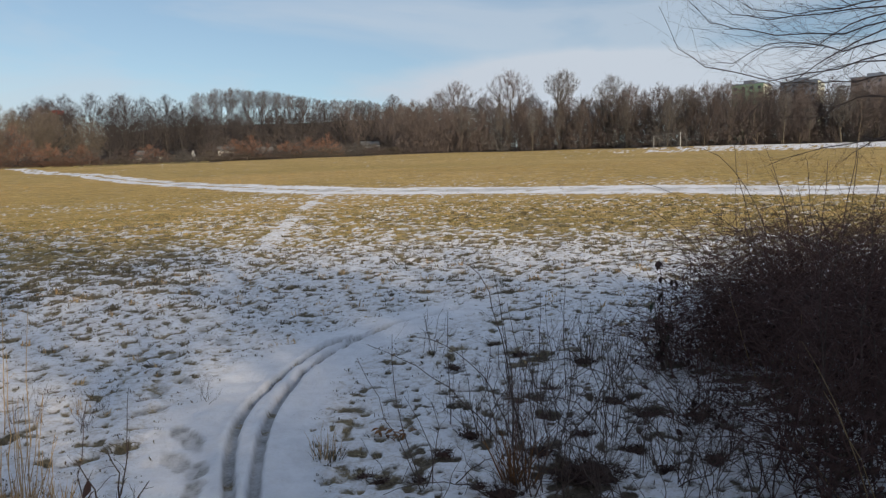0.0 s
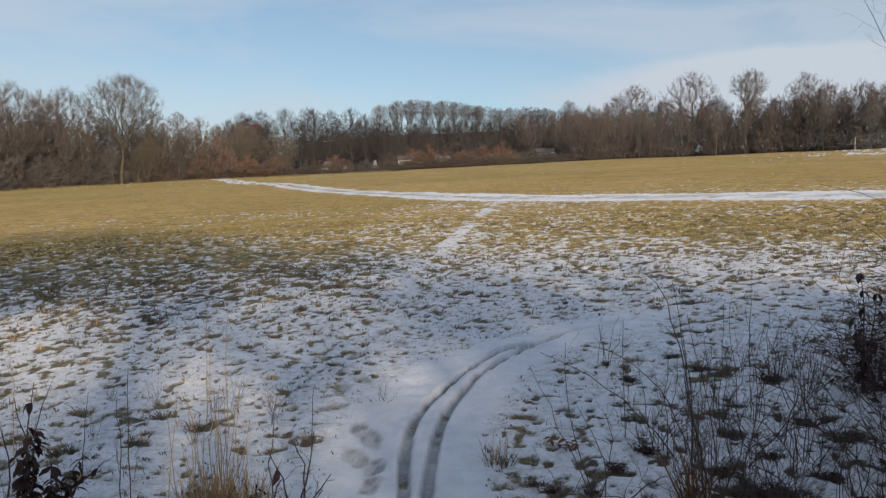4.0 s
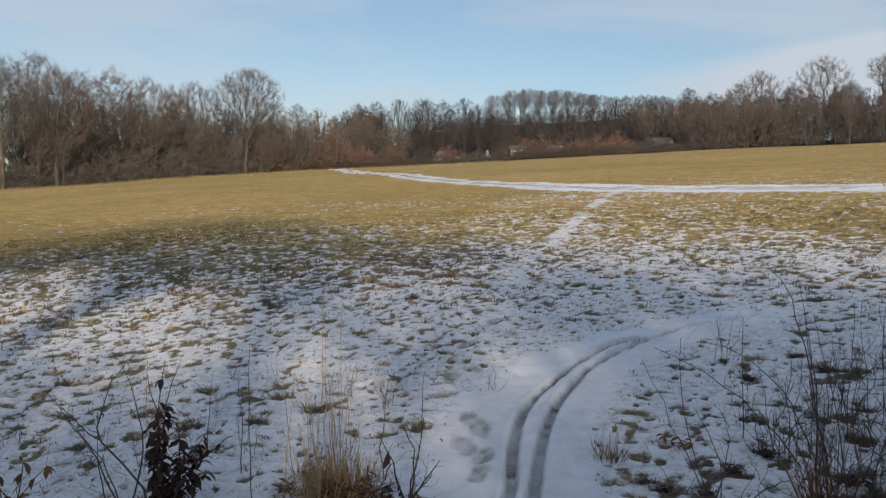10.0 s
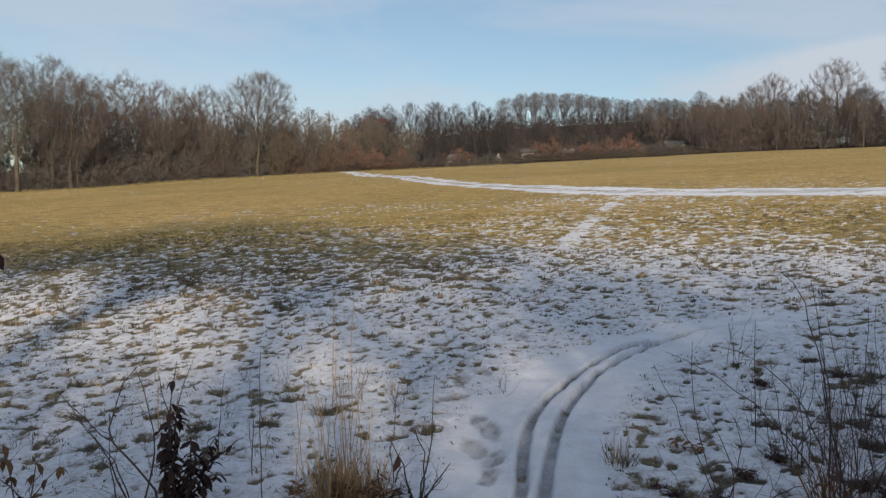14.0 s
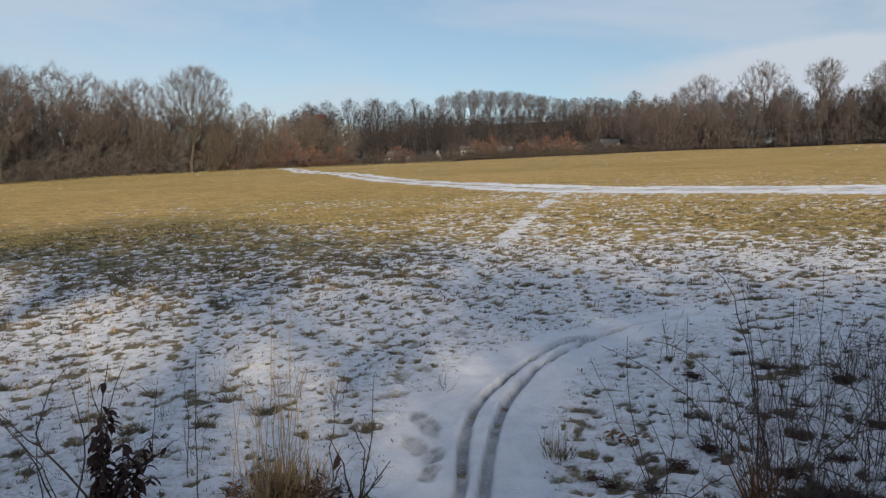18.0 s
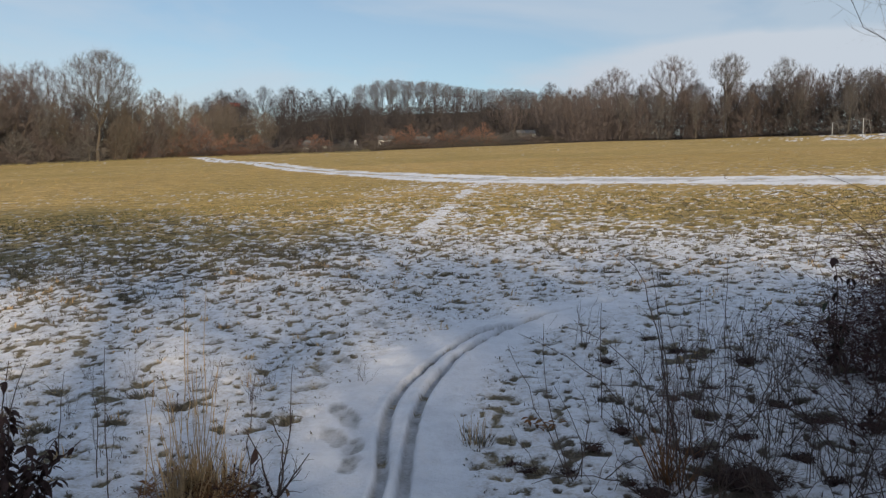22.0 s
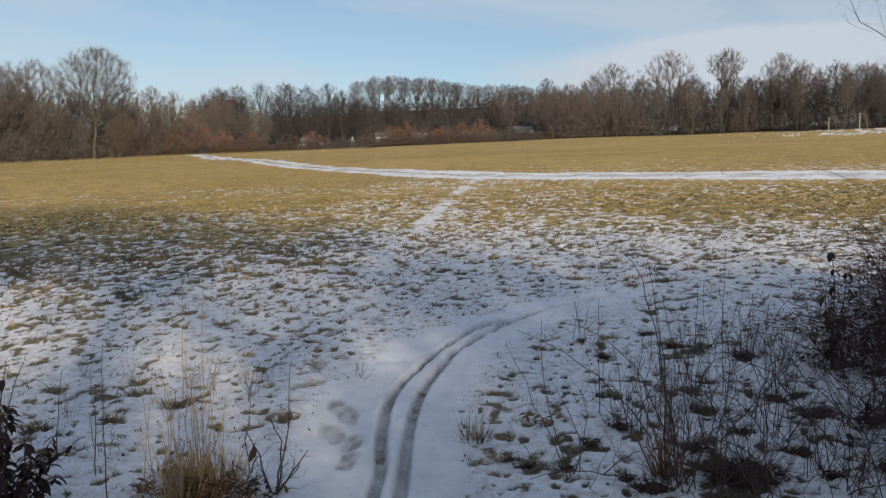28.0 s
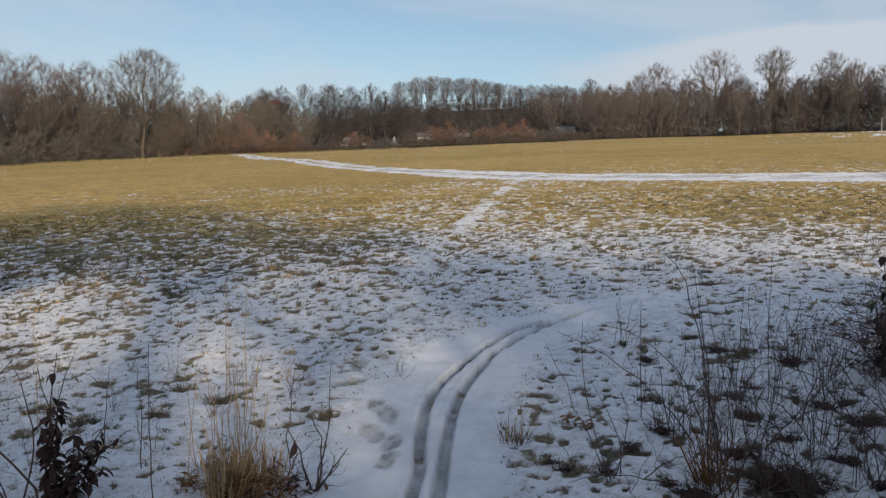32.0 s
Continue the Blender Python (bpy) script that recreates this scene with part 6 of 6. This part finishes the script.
# grass tufts of their own near the tracks
for x, y, n, hh, sp, mat in ((-0.67, 4.51, 34, 0.34, 0.075, M_STRAW), (-0.66, 4.50, 90, 0.10, 0.09, M_TUFT)):
    ob, o = on_ground("grass_tuft", x, y, "upright tuft of pale dead grass beside the ski track", "grass tuft", "grass tufts")
    part("tussock", grass_clump(300 + n, n, hh, sp, mat, "tuft_blades", 0.15 if hh > 0.2 else 0.7, 0.0018 if hh > 0.2 else 0.003), ob)


# ---- grass of the meadow ----
def meadow_grass(name, count, r_lo, r_hi, blades, height, label, seed, mat, lo=-0.3, hi=0.45, thin=1.0, even=False, flat=0.8, spread=0.9):
    """Tufts of bent blades where the snow lies thin: one mesh."""
    g = np.random.default_rng(seed)
    az = np.radians(g.uniform(-56, 33, count))
    r = g.uniform(r_lo, r_hi, count) if even else np.sqrt(g.uniform(r_lo ** 2, r_hi ** 2, count))
    x, y = r * np.sin(az), r * np.cos(az)
    z, snow, wear_shade, wood, dry, thin_snow = ground_fields(x, y)
    clear = snow_cover(x, y)
    pick = g.random(count)
    ok = (snow < lo + (hi - lo) * pick + 0.6 * np.clip(0.75 - clear, 0, 1) * pick) & (wear_shade < 0.2) & (wood < 0.4) & (clear < 0.93)
    x, y, z, r = x[ok], y[ok], z[ok], r[ok]
    n = len(x)
    size = height * (0.45 + 1.1 * g.random(n) ** 2.2)
    wind = g.uniform(0, 2 * np.pi, n)
    k = np.repeat(np.arange(n), blades)
    m = len(k)
    th = g.uniform(0, 2 * np.pi, m)
    off = size[k] * spread * g.random(m) ** 0.7
    px, py = x[k] + off * np.cos(th), y[k] + off * np.sin(th) * 0.7
    pz = z[k] - 0.012
    ln = size[k] * g.uniform(0.5, 1.25, m) * (1.15 - 0.4 * off / (size[k] + 1e-6))
    lean = np.where(g.random(m) < 0.6, th, wind[k]) + g.normal(0, 0.6, m)
    sp = g.uniform(0.15, 0.9, m)
    hx, hy = np.cos(lean) * ln * sp, np.sin(lean) * ln * sp
    w = 0.0024 * thin * (1 + r[k] / 11) * g.uniform(0.6, 1.5, m)
    fx, fy = -np.sin(lean) * w, np.cos(lean) * w
    v = np.empty((m, 5, 3))
    v[:, 0] = np.stack([px - fx, py - fy, pz], -1)
    v[:, 1] = np.stack([px + fx, py + fy, pz], -1)
    v[:, 2] = np.stack([px + hx * 0.4 - fx * 0.8, py + hy * 0.4 - fy * 0.8, pz + ln * 0.6], -1)
    v[:, 3] = np.stack([px + hx * 0.4 + fx * 0.8, py + hy * 0.4 + fy * 0.8, pz + ln * 0.6], -1)
    v[:, 4] = np.stack([px + hx, py + hy, pz + ln * flat], -1)
    i0 = np.arange(m)[:, None] * 5
    quads = (i0 + np.array([0, 1, 3, 2])).tolist()
    tris = (i0 + np.array([2, 3, 4])).tolist()
    me = link_mesh(name, v.reshape(-1, 3).tolist(), quads + tris, mat)
    return tagged(new(name, me), label, "grass", kind="stuff")


def tuft_grass(name, kind, r_lo, r_hi, blades, label, seed, mat, tall, thin=1.0):
    """Blades splayed out of every tuft of that kind: one mesh."""
    g = np.random.default_rng(seed)
    n = int(r_hi / kind[0]) + 1
    ix, iy = (v.ravel().astype(float) for v in np.meshgrid(np.arange(-n, n), np.arange(0, n)))
    x, y, rad, chance = tuft_cell(ix, iy, kind)
    az, r = np.degrees(np.arctan2(x, y)), np.hypot(x, y)
    ok = (az > -56) & (az < 33) & (r > r_lo) & (r < r_hi)
    x, y, rad, chance, r = x[ok], y[ok], rad[ok], chance[ok], r[ok]
    ok = chance < tuft_share(snow_cover(x, y), kind)
    x, y, rad, r = x[ok], y[ok], rad[ok], r[ok]
    z, _, wear_shade, _, _, _ = ground_fields(x, y)
    k = np.repeat(np.arange(len(x)), np.maximum(5, blades * rad / kind[3] * (1 + 26 / r ** 2)).astype(int))
    m = len(k)
    th, q = g.uniform(0, 2 * np.pi, m), np.sqrt(g.random(m))
    px, py = x[k] + rad[k] * 0.95 * q * np.cos(th), y[k] + rad[k] * 0.95 * q * np.sin(th)
    pz = z[k] - 0.014 + 0.012 * (1 - q)
    ln = tall * (0.35 + 0.65 * rad[k] / kind[3]) * (0.3 + 1.2 * g.random(m) ** 2) * (1.15 - 0.4 * q)
    lean = np.where(g.random(m) < 0.65, th, g.uniform(0, 2 * np.pi, len(x))[k]) + g.normal(0, 0.7, m)
    sp = g.uniform(0.5, 1.7, m)
    hx, hy = np.cos(lean) * ln * sp, np.sin(lean) * ln * sp
    w = 0.0019 * thin * (1 + r[k] / 9) * g.uniform(0.6, 1.5, m)
    face = np.arctan2(x[k], y[k]) + g.normal(0, 0.7, m)
    fx, fy = np.cos(face) * w, -np.sin(face) * w
    v = np.empty((m, 5, 3))
    rear = g.uniform(0.25, 0.95, m)
    for i, (f, up, wide) in enumerate(((0, 0, -1), (0, 0, 1), (0.45, 0.62, -0.8), (0.45, 0.62, 0.8), (1, 0.8, 0))):
        v[:, i] = np.stack([px + hx * f + fx * wide, py + hy * f + fy * wide, pz + ln * up * rear], -1)
    i0 = np.arange(m)[:, None] * 5
    me = link_mesh(name, v.reshape(-1, 3).tolist(), (i0 + np.array([0, 1, 3, 2])).tolist() + (i0 + np.array([2, 3, 4])).tolist(), mat)
    return tagged(new(name, me), label, "grass", kind="stuff")


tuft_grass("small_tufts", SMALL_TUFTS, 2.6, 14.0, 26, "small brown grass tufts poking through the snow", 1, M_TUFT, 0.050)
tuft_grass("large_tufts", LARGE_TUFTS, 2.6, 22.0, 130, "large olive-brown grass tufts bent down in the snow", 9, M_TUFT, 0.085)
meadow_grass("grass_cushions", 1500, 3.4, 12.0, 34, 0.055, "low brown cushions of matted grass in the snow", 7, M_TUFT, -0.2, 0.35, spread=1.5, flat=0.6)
meadow_grass("near_straw", 2500, 4.1, 12.0, 9, 0.08, "pale dead grass blades standing in the tufts", 6, M_STRAW, -0.1, 0.7)
meadow_grass("olive_tufts", 26000, 12.0, 25.0, 8, 0.06, "dull olive-yellow grass tufts in thin snow", 8, M_OLIVE, -0.1, 0.8, thin=0.8)
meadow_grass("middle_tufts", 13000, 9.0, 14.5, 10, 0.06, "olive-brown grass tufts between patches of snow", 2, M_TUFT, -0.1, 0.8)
meadow_grass("far_tufts", 22000, 19.0, 62.0, 5, 0.06, "dry yellow grass tufts of the meadow", 3, M_MEADOW, -0.1, 0.6, thin=0.6, even=True)
meadow_grass("snow_sprigs", 22000, 3.9, 15.0, 5, 0.034, "single blades and sprigs showing through the snow", 4, M_TUFT, 0.2, 2.0, flat=0.5)
meadow_grass("litter_sprigs", 4500, 3.0, 10.0, 4, 0.028, "small dead dark sprigs on the snow", 5, M_STEM, 0.2, 2.0)
